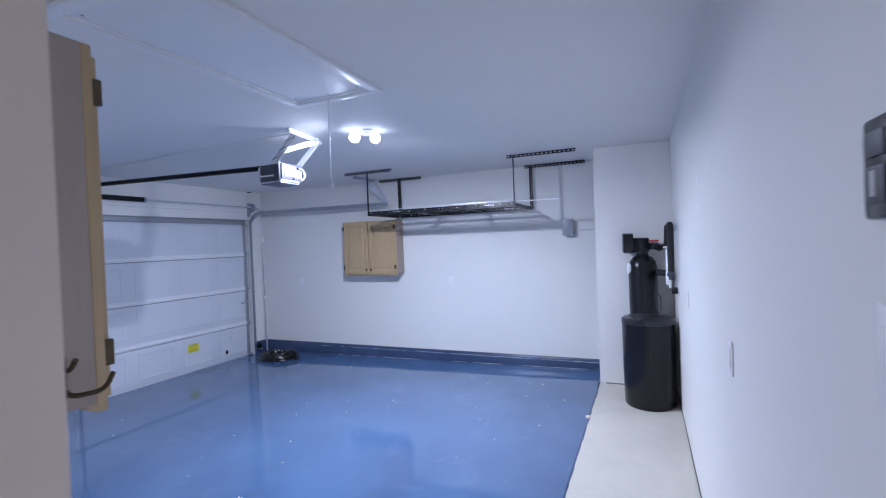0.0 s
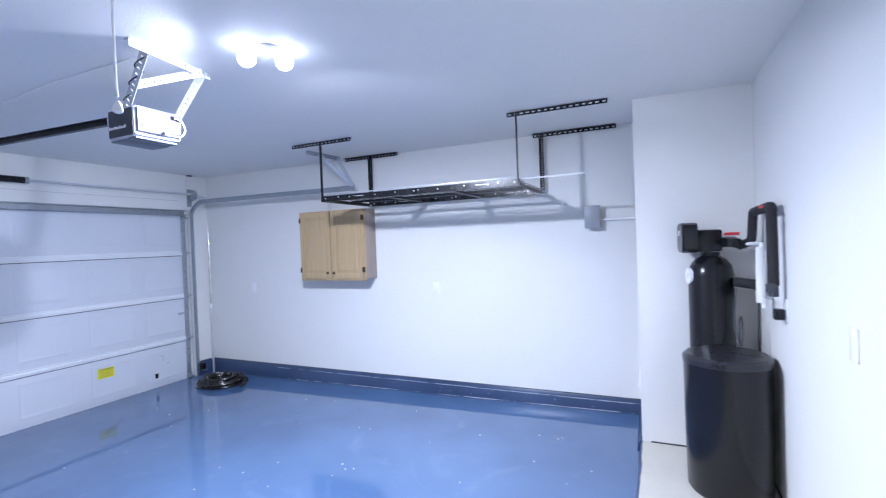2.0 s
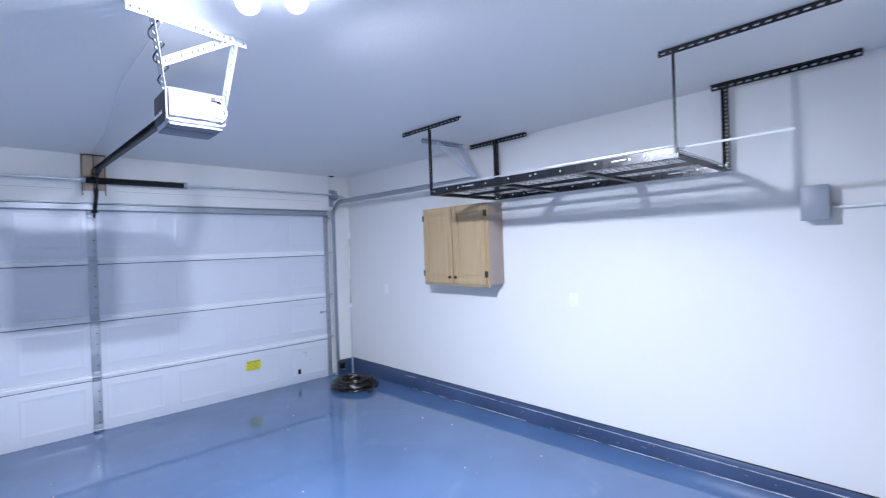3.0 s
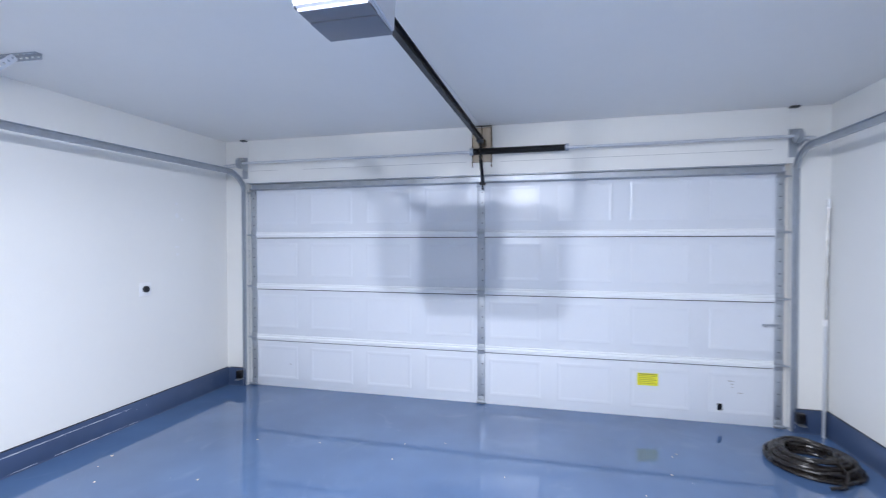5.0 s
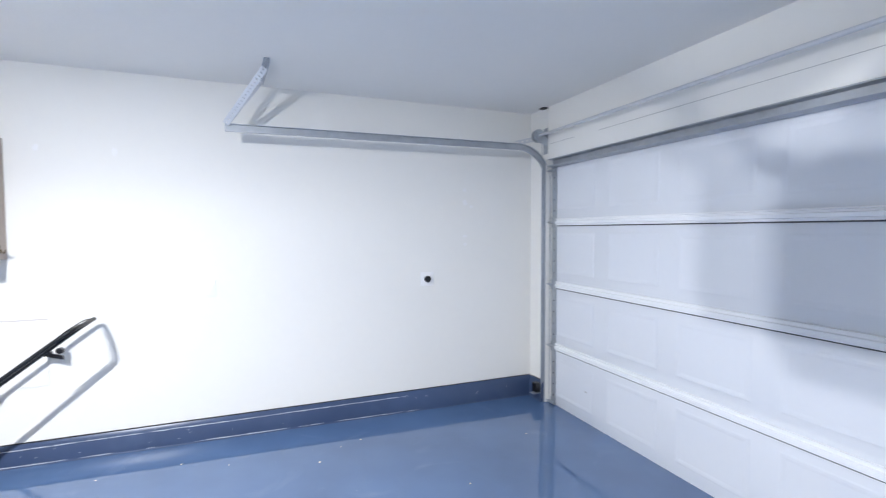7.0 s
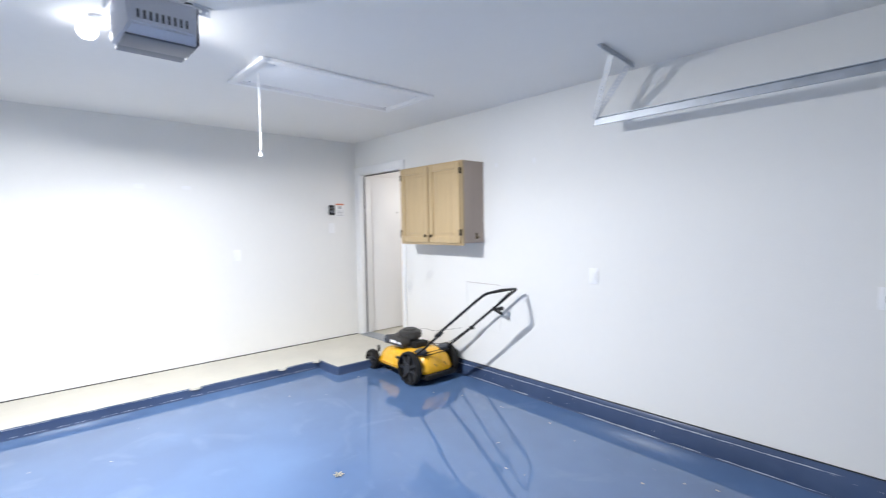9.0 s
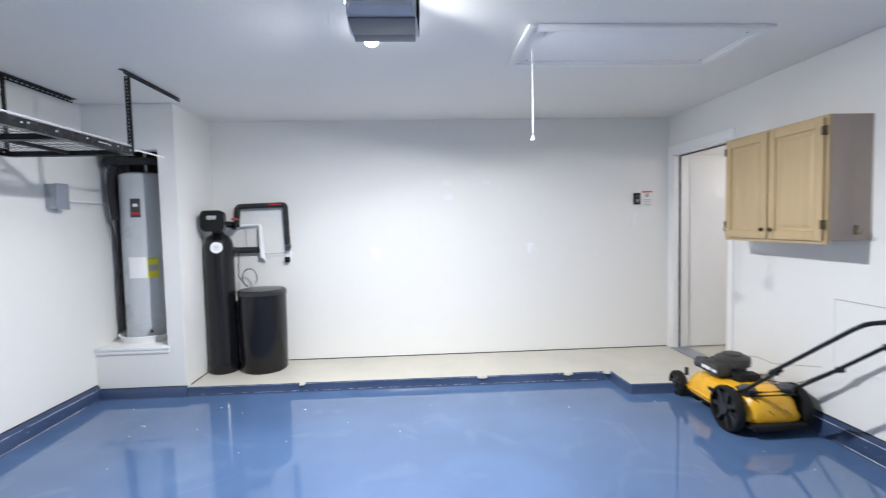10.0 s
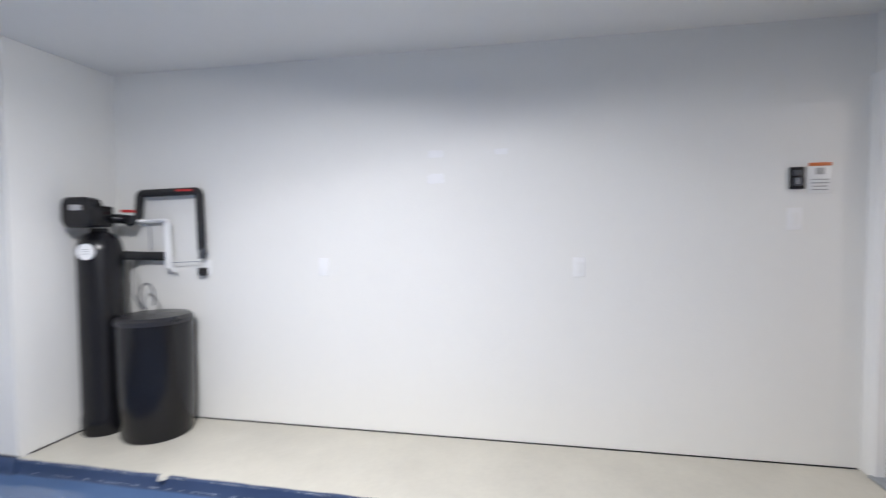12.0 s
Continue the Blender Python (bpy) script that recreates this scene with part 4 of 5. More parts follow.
plate("safety_notice", "white safety notice with orange heading", "notice", (XE, 0.247, 1.735), (-1, 0, 0), 0.115, 0.165, TRIMW, [(0, 0.072, 0.11, 0.018, ORANGE), (0, 0.035, 0.04, 0.035, INKG), (0, -0.01, 0.085, 0.006, INKG), (0, -0.028, 0.085, 0.006, INKG), (0, -0.046, 0.07, 0.006, INKG), (0, -0.064, 0.08, 0.006, INKG)])
for y, z, w_, h_ in ((2.354, 1.94, 0.095, 0.045), (2.354, 1.787, 0.10, 0.06), (1.95, 1.942, 0.08, 0.035)):
    bm = B()
    rnd = random.Random(int(y * 100 + z * 100))
    ring = [(w_ / 2 * (1 + rnd.uniform(-0.12, 0.12)) * max(-1, min(1, 1.3 * math.cos(a))), h_ / 2 * (1 + rnd.uniform(-0.12, 0.12)) * max(-1, min(1, 1.3 * math.sin(a)))) for a in [i * math.pi / 10 for i in range(20)]]
    loft(bm, [[Vector((XE - 0.0004, y + u, z + v)) for u, v in ring], [Vector((XE - 0.0016, y + u * 0.97, z + v * 0.97)) for u, v in ring]])
    setting("filler_patch", bm, PATCH, "bright white filler patch on the wall", "patch")
for x, z, w_, h_ in ((0.713, 1.879, 0.035, 0.03), (0.71, 1.771, 0.045, 0.05), (0.652, 1.737, 0.03, 0.03), (0.711, 1.484, 0.05, 0.02), (0.71, 1.413, 0.035, 0.025), (3.65, 2.06, 0.03, 0.04), (3.236, 2.056, 0.03, 0.05), (3.484, 1.061, 0.02, 0.02)):
    bm = B()
    rnd = random.Random(int(x * 100 + z * 1000))
    ring = [(w_ / 2 * (1 + rnd.uniform(-0.25, 0.25)) * math.cos(a), h_ / 2 * (1 + rnd.uniform(-0.25, 0.25)) * math.sin(a)) for a in [i * math.pi / 8 for i in range(16)]]
    loft(bm, [[Vector((x + u, YS + 0.0004, z + v)) for u, v in ring], [Vector((x + u * 0.95, YS + 0.0014, z + v * 0.95)) for u, v in ring]])
    setting("filler_patch", bm, PATCH, "small white filler spot on the wall", "patch")
rc = plate("dryer_outlet", "white square plate with round black power socket", "power outlet", (1.06, YS, 1.128), (0, 1, 0), 0.115, 0.115)
bm = B()
disc(bm, (1.06, 0.014, 1.128), (0, 1, 0), 0.027, 0.02, 24)
part("socket", bm, BLACKP, rc, "round black socket")
ap = thing("access_panel", "white painted flush access panel low on the wall", "access panel", (3.8, YS, 0.76))
bm = B()
box(bm, 3.62, 4.04, YS + 0.0005, YS + 0.004, 0.976, 0.982, 0.001)
part("top_rim", bm, material("dull_rim_paint", (0.55, 0.50, 0.48), 0.6, vary=0.1, scale=10), ap, "dull top edge of the panel")
bm = B()
for a in ((3.62, 4.04, 0.55, 0.556), (3.62, 3.626, 0.556, 0.976), (4.034, 4.04, 0.556, 0.976)):
    box(bm, a[0], a[1], YS + 0.0005, YS + 0.004, a[2], a[3], 0.001)
part("rim", bm, WALL, ap)
bm = B()
box(bm, 3.628, 4.032, YS + 0.0005, YS + 0.002, 0.558, 0.974)
part("cover", bm, WALL, ap)

# disconnect box and conduit
sb = thing("disconnect_box", "grey metal electrical disconnect box on the wall", "electrical box", (4.93, YN, 1.79))
bm = B()
box(bm, 4.865, 4.985, YN - 0.08, YN - 0.001, 1.70, 1.885, 0.004)
part("box", bm, GALV, sb)
bm = B()
box(bm, 4.86, 4.99, YN - 0.09, YN - 0.081, 1.695, 1.89, 0.003)
lid = part("cover", bm, GREYP, sb)
bm = B()
tube(bm, [(4.985, YN - 0.02, 1.765), (5.56, YN - 0.02, 1.765)], 0.009, 8)
part("conduit", bm, WHITEP, sb, "thin white painted conduit")

# ---- water heater ----
wh = thing("water_heater", "tall pale grey cylindrical water heater in the closet", "water heater", (5.63, 5.14, AZ0))
hxc, hyc, hr = 5.62, 5.16, 0.185
bm = B()
lathe(bm, [(hr - 0.004, AZ0 + 0.03), (hr, AZ0 + 0.05), (hr, 2.00), (hr - 0.01, 2.02), (0.12, 2.04), (0.02, 2.045)], hxc, hyc, 48)
tk = part("tank", bm, TANK, wh)
bm = B()
lathe(bm, [(hr + 0.04, AZ0 + 0.0005), (hr + 0.062, AZ0 + 0.055), (hr + 0.068, AZ0 + 0.06), (hr + 0.062, AZ0 + 0.064), (hr + 0.015, AZ0 + 0.02)], hxc, hyc, 40)
part("drain_pan", bm, WHITEP, wh, "shallow white drain pan")
face = math.atan2(2.6 - hyc, 1.4 - hxc)


def wrap(bm, a0, a1, z0, z1, d):
    n = 8
    rr = hr + d
    lo, hi = [], []
    for i in range(n + 1):
        a = a0 + (a1 - a0) * i / n
        lo.append((a, z0))
    rings = []
    for a, _ in lo:
        rings.append([Vector((hxc + (rr - 0.002) * math.cos(a), hyc + (rr - 0.002) * math.sin(a), z0)), Vector((hxc + rr * math.cos(a), hyc + rr * math.sin(a), z0)), Vector((hxc + rr * math.cos(a), hyc + rr * math.sin(a), z1)), Vector((hxc + (rr - 0.002) * math.cos(a), hyc + (rr - 0.002) * math.sin(a), z1))])
    loft(bm, rings)


bm = B()
wrap(bm, face - 0.85, face - 0.05, 1.10, 1.285, 0.002)
part("rating_label", bm, WHITEP, tk, "white rating label")
bm = B()
wrap(bm, face - 0.04, face + 0.45, 1.10, 1.285, 0.002)
yl = part("energy_label", bm, STICKER, tk, "yellow energy label")
bm = B()
wrap(bm, face + 0.0, face + 0.4, 1.16, 1.215, 0.0035)
part("print", bm, INKG, yl)
bm = B()
wrap(bm, face - 0.02, face + 0.4, 1.265, 1.278, 0.0035)
part("print", bm, INKG, yl)
bm = B()
wrap(bm, face - 0.62, face - 0.18, 1.635, 1.80, 0.002)
wl = part("warning_label", bm, INK, tk, "black warning label")
bm = B()
wrap(bm, face - 0.50, face - 0.30, 1.73, 1.755, 0.0035)
part("print", bm, WHITEP, wl)
bm = B()
wrap(bm, face - 0.55, face - 0.25, 1.66, 1.68, 0.0035)
part("print", bm, REDP, wl)
bm = B()
wrap(bm, face - 0.56, face - 0.15, 1.53, 1.595, 0.002)
part("access_cover", bm, TANK, tk)
bm = B()
wrap(bm, face - 0.38, face - 0.02, 0.72, 0.93, 0.003)
part("access_cover", bm, TANK, tk)
bm = B()
disc(bm, (hxc + (hr + 0.02) * math.cos(face), hyc + (hr + 0.02) * math.sin(face), AZ0 + 0.1), (math.cos(face), math.sin(face), 0), 0.014, 0.05, 10)
part("drain_valve", bm, BRONZE, tk)
bm = B()
tube(bm, [(hxc - 0.02, hyc - 0.05, 2.03), (hxc - 0.03, hyc - 0.05, 2.12), (hxc - 0.02, hyc - 0.03, 2.45)], 0.012, 8)
part("water_line", bm, WHITEP, wh)
bm = B()
tube(bm, [(5.58, 5.37, 0.62), (5.58, 5.37, 2.10)], 0.018, 10)
part("riser", bm, FOAM, wh)
bm = B()
tube(bm, curve_pts([(5.55, 5.26, 2.14), (5.47, 5.33, 2.08), (5.45, 5.345, 1.9), (5.49, 5.34, 1.62)], 0.12), 0.028, 10)
part("insulated_loop", bm, FOAM, wh)
bm = B()
tube(bm, [(5.45, 4.93, 2.125), (5.45, 5.38, 2.125)], 0.035, 10)
part("insulated_pipe", bm, FOAM, wh, "black foam insulated pipe")
bm = B()
tube(bm, curve_pts([(5.46, 5.38, 2.12), (5.45, 5.38, 1.9), (5.49, 5.36, 1.6), (5.50, 5.35, 1.5)], 0.1), 0.006, 6)
part("power_cable", bm, GREYP, wh)
# Dark sheet standing in for the shade behind the heater.
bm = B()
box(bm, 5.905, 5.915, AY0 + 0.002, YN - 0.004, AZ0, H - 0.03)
setting("closet_back", bm, material("closet_shade", (0.05, 0.05, 0.052), 0.7), "dark sheet for the shade at the back of the closet", "wall", smooth=False)

# ---- water softener ----
sf = thing("water_softener", "tall black resin tank water softener with control head", "water softener", (5.735, 4.56, LEDGE))
sx, sy, sr = 5.735, 4.56, 0.13
bm = B()
lathe(bm, [(sr, LEDGE + 0.0005), (sr + 0.006, LEDGE + 0.01), (sr + 0.006, LEDGE + 0.11), (sr, LEDGE + 0.125), (sr, 1.355), (sr - 0.012, 1.41), (sr - 0.04, 1.45), (0.06, 1.468), (0.05, 1.48)], sx, sy, 40)
stk_ = part("resin_tank", bm, BLACKP, sf)
ang = math.atan2(2.92 - sy, 0.95 - sx)
bm = B()
disc(bm, (sx + (sr - 0.004) * math.cos(ang - 0.1), sy + (sr - 0.004) * math.sin(ang - 0.1), 1.345), (math.cos(ang - 0.1), math.sin(ang - 0.1), 0), 0.052, 0.02, 28)
bd = part("round_badge", bm, WHITEP, stk_, "round white badge")
bm = B()
for i in range(3):
    c_ = Vector((sx + (sr + 0.0068) * math.cos(ang - 0.1), sy + (sr + 0.0068) * math.sin(ang - 0.1), 1.36 - i * 0.014))
    t_ = Vector((-math.sin(ang - 0.1), math.cos(ang - 0.1), 0))
    strip(bm, c_ - t_ * 0.02, c_ + t_ * 0.02, 0.005, 0.001, (0, 0, 1))
part("print", bm, INKG, bd)
hd = pose(sx, sy, 0, 0, 0, 6)
bm = B()
disc(bm, (sx, sy, 1.465), (0, 0, 1), 0.055, 0.06, 20)
oct_ = [(-0.105, -0.05), (-0.09, -0.08), (-0.06, -0.095), (0.06, -0.095), (0.09, -0.08), (0.105, -0.05), (0.105, 0.05), (0.092, 0.085), (0.065, 0.098), (-0.065, 0.098), (-0.092, 0.085), (-0.105, 0.05)]
extrude(bm, oct_, [lambda u, v: hd @ Vector((-0.175, u * 0.92, 1.59 + v * 0.92)), lambda u, v: hd @ Vector((-0.165, u, 1.59 + v)), lambda u, v: hd @ Vector((-0.085, u * 0.97, 1.59 + v * 0.97))])
box(bm, -0.09, 0.06, -0.06, 0.06, 1.50, 1.64, 0.015, hd)
head = part("control_head", bm, BLACKP, sf, "black control head")
bm = B()
box(bm, -0.179, -0.173, -0.04, 0.04, 1.605, 1.64, 0.002, hd)
part("display", bm, INKG, head, "small grey display")
bm = B()
tube(bm, [(sx + 0.03, sy, 1.55), (sx + 0.1, sy - 0.04, 1.56), (5.87, 4.44, 1.55)], 0.032, 12)
tube(bm, [(sx + 0.03, sy + 0.05, 1.56), (5.86, 4.50, 1.57)], 0.022, 12)
disc(bm, (5.84, 4.43, 1.555), (0, 0, 1), 0.035, 0.05, 16)
part("bypass_valve", bm, BLACKP, sf)
bm = B()
box(bm, 5.80, 5.88, 4.42, 4.46, 1.60, 1.618, 0.003)
part("red_handle", bm, REDP, sf, "red valve handle")

ip = thing("insulated_pipe_loop", "black foam insulated pipe loop fixed on the wall", "pipe", (5.95, 4.3, 1.5))
bm = B()
px_ = XE - 0.055
tube(bm, curve_pts([(5.87, 4.47, 1.53), (px_ - 0.01, 4.46, 1.56), (px_, 4.45, 1.735), (px_, 3.985, 1.745), (px_, 3.975, 1.34)], 0.03), 0.026, 14)
part("sleeve", bm, FOAM, ip)
bm = B()
tube(bm, [(5.86, 4.50, 1.31), (px_, 4.44, 1.30), (px_, 4.23, 1.30)], 0.03, 12)
part("lower_sleeve", bm, FOAM, ip)
bm = B()
box(bm, px_ - 0.028, px_ - 0.024, 4.02, 4.14, 1.742, 1.756)
part("red_print", bm, REDP, ip)
bm = B()
disc(bm, (px_, 3.975, 1.31), (0, 0, 1), 0.022, 0.05, 14)
disc(bm, (px_ - 0.01, 3.955, 1.33), (0, 1, 0), 0.025, 0.02, 14)
part("valve", bm, DGREYP, ip)
wp = thing("white_pipe", "white plastic drain pipe and filter on the wall", "pipe", (5.96, 4.24, 1.35))
bm = B()
tube(bm, curve_pts([(5.9, 4.46, 1.545), (px_, 4.42, 1.545), (px_, 4.24, 1.55), (px_, 4.23, 1.25), (px_, 4.20, 1.19)], 0.02), 0.011, 10)
part("drain_pipe", bm, WHITEP, wp)
bm = B()
tube(bm, [(px_ - 0.01, 4.235, 1.53), (px_ - 0.01, 4.225, 1.22)], [0.02, 0.024], 12)
part("filter", bm, WHITEP, wp)
bm = B()
tube(bm, [(px_, 4.22, 1.255), (px_, 3.99, 1.265)], 0.003, 6)
tube(bm, [(5.9, 4.40, 1.52), (px_, 4.38, 1.5), (px_, 4.38, 1.3)], 0.003, 6)
part("thin_tube", bm, GREYP, wp)
plate("outlet", "white outlet with black adapter plugged in", "outlet", (XE, 3.985, 1.215), (-1, 0, 0), 0.072, 0.116)
ad = thing("power_adapter", "black power adapter plugged into the outlet", "adapter", (XE - 0.03, 3.99, 1.2))
bm = B()
box(bm, XE - 0.055, XE - 0.0095, 3.965, 4.015, 1.165, 1.22, 0.006)
part("adapter", bm, BLACKP, ad)
bt = thing("brine_tube", "thin grey brine tube looped above the salt tank", "tube", (5.88, 4.30, 0.93))
bm = B()
pts = [(5.86 + 0.02 * math.sin(a), 4.33 + 0.085 * math.sin(a) * 0.9, 1.03 + 0.09 * -math.cos(a)) for a in [i * math.pi / 10 for i in range(18)]]
tube(bm, [(5.85, 4.42, 1.28), (5.84, 4.43, 1.05), (5.85, 4.36, 0.945)] + pts[1:], 0.005, 6)
part("tube", bm, DGREYP, bt)

br = thing("brine_tank", "round black salt tank with flat lid beside the softener", "salt tank", (5.765, 4.185, LEDGE))
bx2, by2, brr = 5.765, 4.185, 0.216
bm = B()
lathe(bm, [(brr - 0.015, LEDGE + 0.0005), (brr - 0.004, LEDGE + 0.02), (brr + 0.002, 0.5), (brr + 0.004, 0.885)], bx2, by2, 48)
part("tank", bm, BLACKP, br)
bm = B()
lathe(bm, [(brr + 0.009, 0.886), (brr + 0.009, 0.915), (brr - 0.01, 0.932), (brr - 0.06, 0.937), (0.02, 0.94)], bx2, by2, 48)
part("lid", bm, material("dusty_black_lid", (0.022, 0.022, 0.026), 0.3, vary=0.3, scale=9, bump=0.002, bump_scale=9, spec=0.5), br, "dusty black lid")

# ---- hose and pole ----
ho = thing("garden_hose", "coiled dark brown hose with metal couplings", "hose", (0.66, 5.06, 0.0))
bm = B()
rnd = random.Random(3)
pts = []
n = 24
for layer, (r0, r1, turns) in enumerate(((0.285, 0.16, 6), (0.15, 0.27, 5), (0.255, 0.15, 4), (0.14, 0.20, 3))):
    lift = 0.013 + floor_z(0.95) + layer * 0.022
    for i in range(turns * n):
        a = i * 2 * math.pi / n
        k = i / (turns * n)
        r = r0 + (r1 - r0) * k + 0.008 * math.sin(a * 2 + layer + k * 5)
        pts.append((0.66 + r * math.cos(a) + 0.012 * math.sin(k * 9 + layer), 5.06 + r * 0.95 * math.sin(a), lift + 0.006 * (1 + math.sin(a * 1.5 + k * 11)) * (layer > 0)))
pts += [(0.86, 5.12, 0.135), (0.96, 5.12, 0.10), (1.02, 5.08, 0.055), (1.03, 5.0, 0.045)]
tube(bm, pts, 0.0115, 8)
part("coil", bm, HOSEM, ho)
bm = B()
disc(bm, (0.43, 4.93, 0.05), (1, 0.4, 0), 0.016, 0.05, 12)
part("coupling", bm, STEEL, ho)
bm = B()
disc(bm, (0.62, 5.2, 0.1), (1, 0, 0.3), 0.016, 0.04, 12)
part("coupling", bm, STEEL, ho)
po = thing("telescopic_pole", "thin steel telescopic pole leaning in the corner", "pole", (0.13, 5.385, 0.0))
bm = B()
tube(bm, [(0.13, 5.385, 0.004), (0.11, 5.40, 0.90)], 0.011, 10)
part("lower_tube", bm, GALVW, po)
bm = B()
tube(bm, [(0.11, 5.40, 0.88), (0.085, 5.425, 1.80)], 0.0085, 10)
part("upper_tube", bm, STEEL, po)
bm = B()
tube(bm, [(0.085, 5.425, 1.78), (0.084, 5.426, 1.85)], 0.013, 10)
part("grip", bm, WHITEP, po)
bm = B()
disc(bm, (0.11, 5.40, 0.90), (0, 0, 1), 0.015, 0.05, 10)
part("collar", bm, WHITEP, po)
for y in (0.19, 5.24):
    ps = thing("door_sensor", "black safety sensor beside the garage door track", "sensor", (0.1, y, 0.13), "door sensors")
    bm = B()
    box(bm, 0.082, 0.135, y - 0.03, y + 0.03, 0.11, 0.19, 0.006)
    part("case", bm, BLACKP, ps)
    bm = B()
    strip(bm, (0.055, y, 0.10), (0.16, y, 0.10), 0.05, 0.003, (0, 1, 0))
    part("bracket", bm, GALV, ps)

# ---- lawn mower ----
mw = thing("lawn_mower", "yellow and black push lawn mower standing by the wall", "lawn mower", (4.6, 0.29, 0.0))
MX0, MX1, MY0, MY1 = 4.17, 4.93, 0.095, 0.48
yc = (MY0 + MY1) / 2
bm = B()
rings = []
for z, gx, gy, p in ((0.095, 0.0, 0.0, 5), (0.125, -0.008, -0.008, 5), (0.135, 0.004, 0.004, 5), (0.20, 0.012, 0.014, 4), (0.245, 0.035, 0.035, 3.4), (0.27, 0.10, 0.075, 3)):
    ring = []
    for i in range(40):
        a = i * 2 * math.pi / 40
        c_, s_ = math.cos(a), math.sin(a)
        hx_, hy_ = (MX1 - MX0) / 2 - gx, (MY1 - MY0) / 2 - gy
        ring.append(Vector(((MX0 + MX1) / 2 + hx_ * abs(c_) ** (2 / p) * (1 if c_ > 0 else -1), yc + hy_ * abs(s_) ** (2 / p) * (1 if s_ > 0 else -1), z - 0.03 * c_ * (z > 0.13))))
    rings.append(ring)
loft(bm, rings)
part("deck", bm, YELLOW, mw, "yellow steel deck")
bm = B()
box(bm, MX0 - 0.04, MX0 + 0.05, MY0 + 0.03, MY1 - 0.03, 0.055, 0.10, 0.01)
box(bm, MX0 - 0.02, MX1 + 0.01, MY0 + 0.01, MY1 - 0.01, 0.07, 0.086, 0.004)
part("rear_flap", bm, RUBBER, mw)


RIMM = material("dark_wheel_plastic", (0.028, 0.028, 0.030), 0.45, vary=0.2, scale=20)


def wheel(x, y, r, w_):
    side = 1 if y > yc else -1
    bm = B()
    ring = []
    prof = [(r - 0.022, -w_ / 2), (r - 0.006, -w_ / 2), (r, -w_ / 4), (r, w_ / 4), (r - 0.006, w_ / 2), (r - 0.022, w_ / 2)]
    for i in range(33):
        a = i * 2 * math.pi / 32
        k = 1.0 + 0.012 * (i % 2)
        ring.append([Vector((x + q * math.cos(a) * (k if q >= r - 0.007 else 1), y + h_, r + q * math.sin(a) * (k if q >= r - 0.007 else 1))) for q, h_ in prof])
    loft(bm, ring, caps=False)
    ty = part("tyre", bm, RUBBER, mw)
    bm = B()
    disc(bm, (x, y, r), (0, 1, 0), r * 0.26, w_ * 1.15, 18)
    for i in range(7):
        a = i * 2 * math.pi / 7
        strip(bm, (x + r * 0.2 * math.cos(a), y + side * w_ * 0.1, r + r * 0.2 * math.sin(a)), (x + r * 0.84 * math.cos(a), y + side * w_ * 0.1, r + r * 0.84 * math.sin(a)), 0.022, w_ * 0.5, (-math.sin(a), 0, math.cos(a)))
    disc(bm, (x, y - side * w_ * 0.25, r), (0, 1, 0), r * 0.83, 0.006, 24)
    part("rim", bm, RIMM, ty)


wheel(4.31, MY1 + 0.025, 0.152, 0.05)
wheel(4.31, MY0 - 0.008, 0.152, 0.05)
wheel(4.965, MY1 - 0.005, 0.10, 0.048)
wheel(4.965, MY0 + 0.005, 0.10, 0.048)
bm = B()
disc(bm, (4.31, yc, 0.152), (0, 1, 0), 0.01, MY1 - MY0, 10)
part("axle", bm, GALV, mw)
bm = B()
disc(bm, (4.965, yc, 0.10), (0, 1, 0), 0.01, MY1 - MY0 - 0.04, 10)
part("axle", bm, GALV, mw)
bm = B()
ex = 4.60
lathe(bm, [(0.12, 0.255), (0.12, 0.29), (0.095, 0.30), (0.09, 0.37), (0.118, 0.375), (0.122, 0.40), (0.120, 0.445), (0.10, 0.458), (0.07, 0.462), (0.068, 0.48), (0.03, 0.485)], ex, yc, 36)
en = part("engine", bm, ENGINE, mw, "dusty dark petrol engine")
for i in range(14):
    bm = B()
    a = i * 2 * math.pi / 14
    strip(bm, (ex + 0.065 * math.cos(a), yc + 0.065 * math.sin(a), 0.4585), (ex + 0.098 * math.cos(a), yc + 0.098 * math.sin(a), 0.4565), 0.012, 0.003, (-math.sin(a), math.cos(a), 0))
    part("vent_slot", bm, INK, en)
bm = B()
box(bm, ex - 0.10, ex + 0.13, yc + 0.06, yc + 0.185, 0.30, 0.405, 0.022)
part("fuel_tank", bm, ENGINE, en)
bm = B()
box(bm, ex + 0.08, ex + 0.20, yc - 0.11, yc + 0.07, 0.275, 0.40, 0.02)
part("cylinder_cover", bm, DGREYP, en)
for i in range(6):
    bm = B()
    box(bm, ex + 0.195, ex + 0.207, yc - 0.10, yc + 0.06, 0.288 + i * 0.017, 0.294 + i * 0.017, 0.001)
    part("cooling_fin", bm, GALV, en)
bm = B()
box(bm, ex - 0.20, ex - 0.09, yc - 0.09, yc + 0.08, 0.27, 0.35, 0.02)
part("exhaust_cover", bm, RUBBER, en)
bm = B()
box(bm, ex - 0.02, ex + 0.09, yc + 0.1855, yc + 0.189, 0.335, 0.365, 0.002)
part("maker_plate", bm, WHITEP, en)
bm = B()
box(bm, ex - 0.10, ex - 0.04, yc + 0.1855, yc + 0.189, 0.335, 0.36, 0.002)
part("maker_plate", bm, WHITEP, en)
bm = B()
disc(bm, (ex + 0.19, yc + 0.13, 0.34), (1, 0.5, 0), 0.058, 0.07, 20, 0.05)
part("air_filter", bm, DGREYP, en)
bm = B()
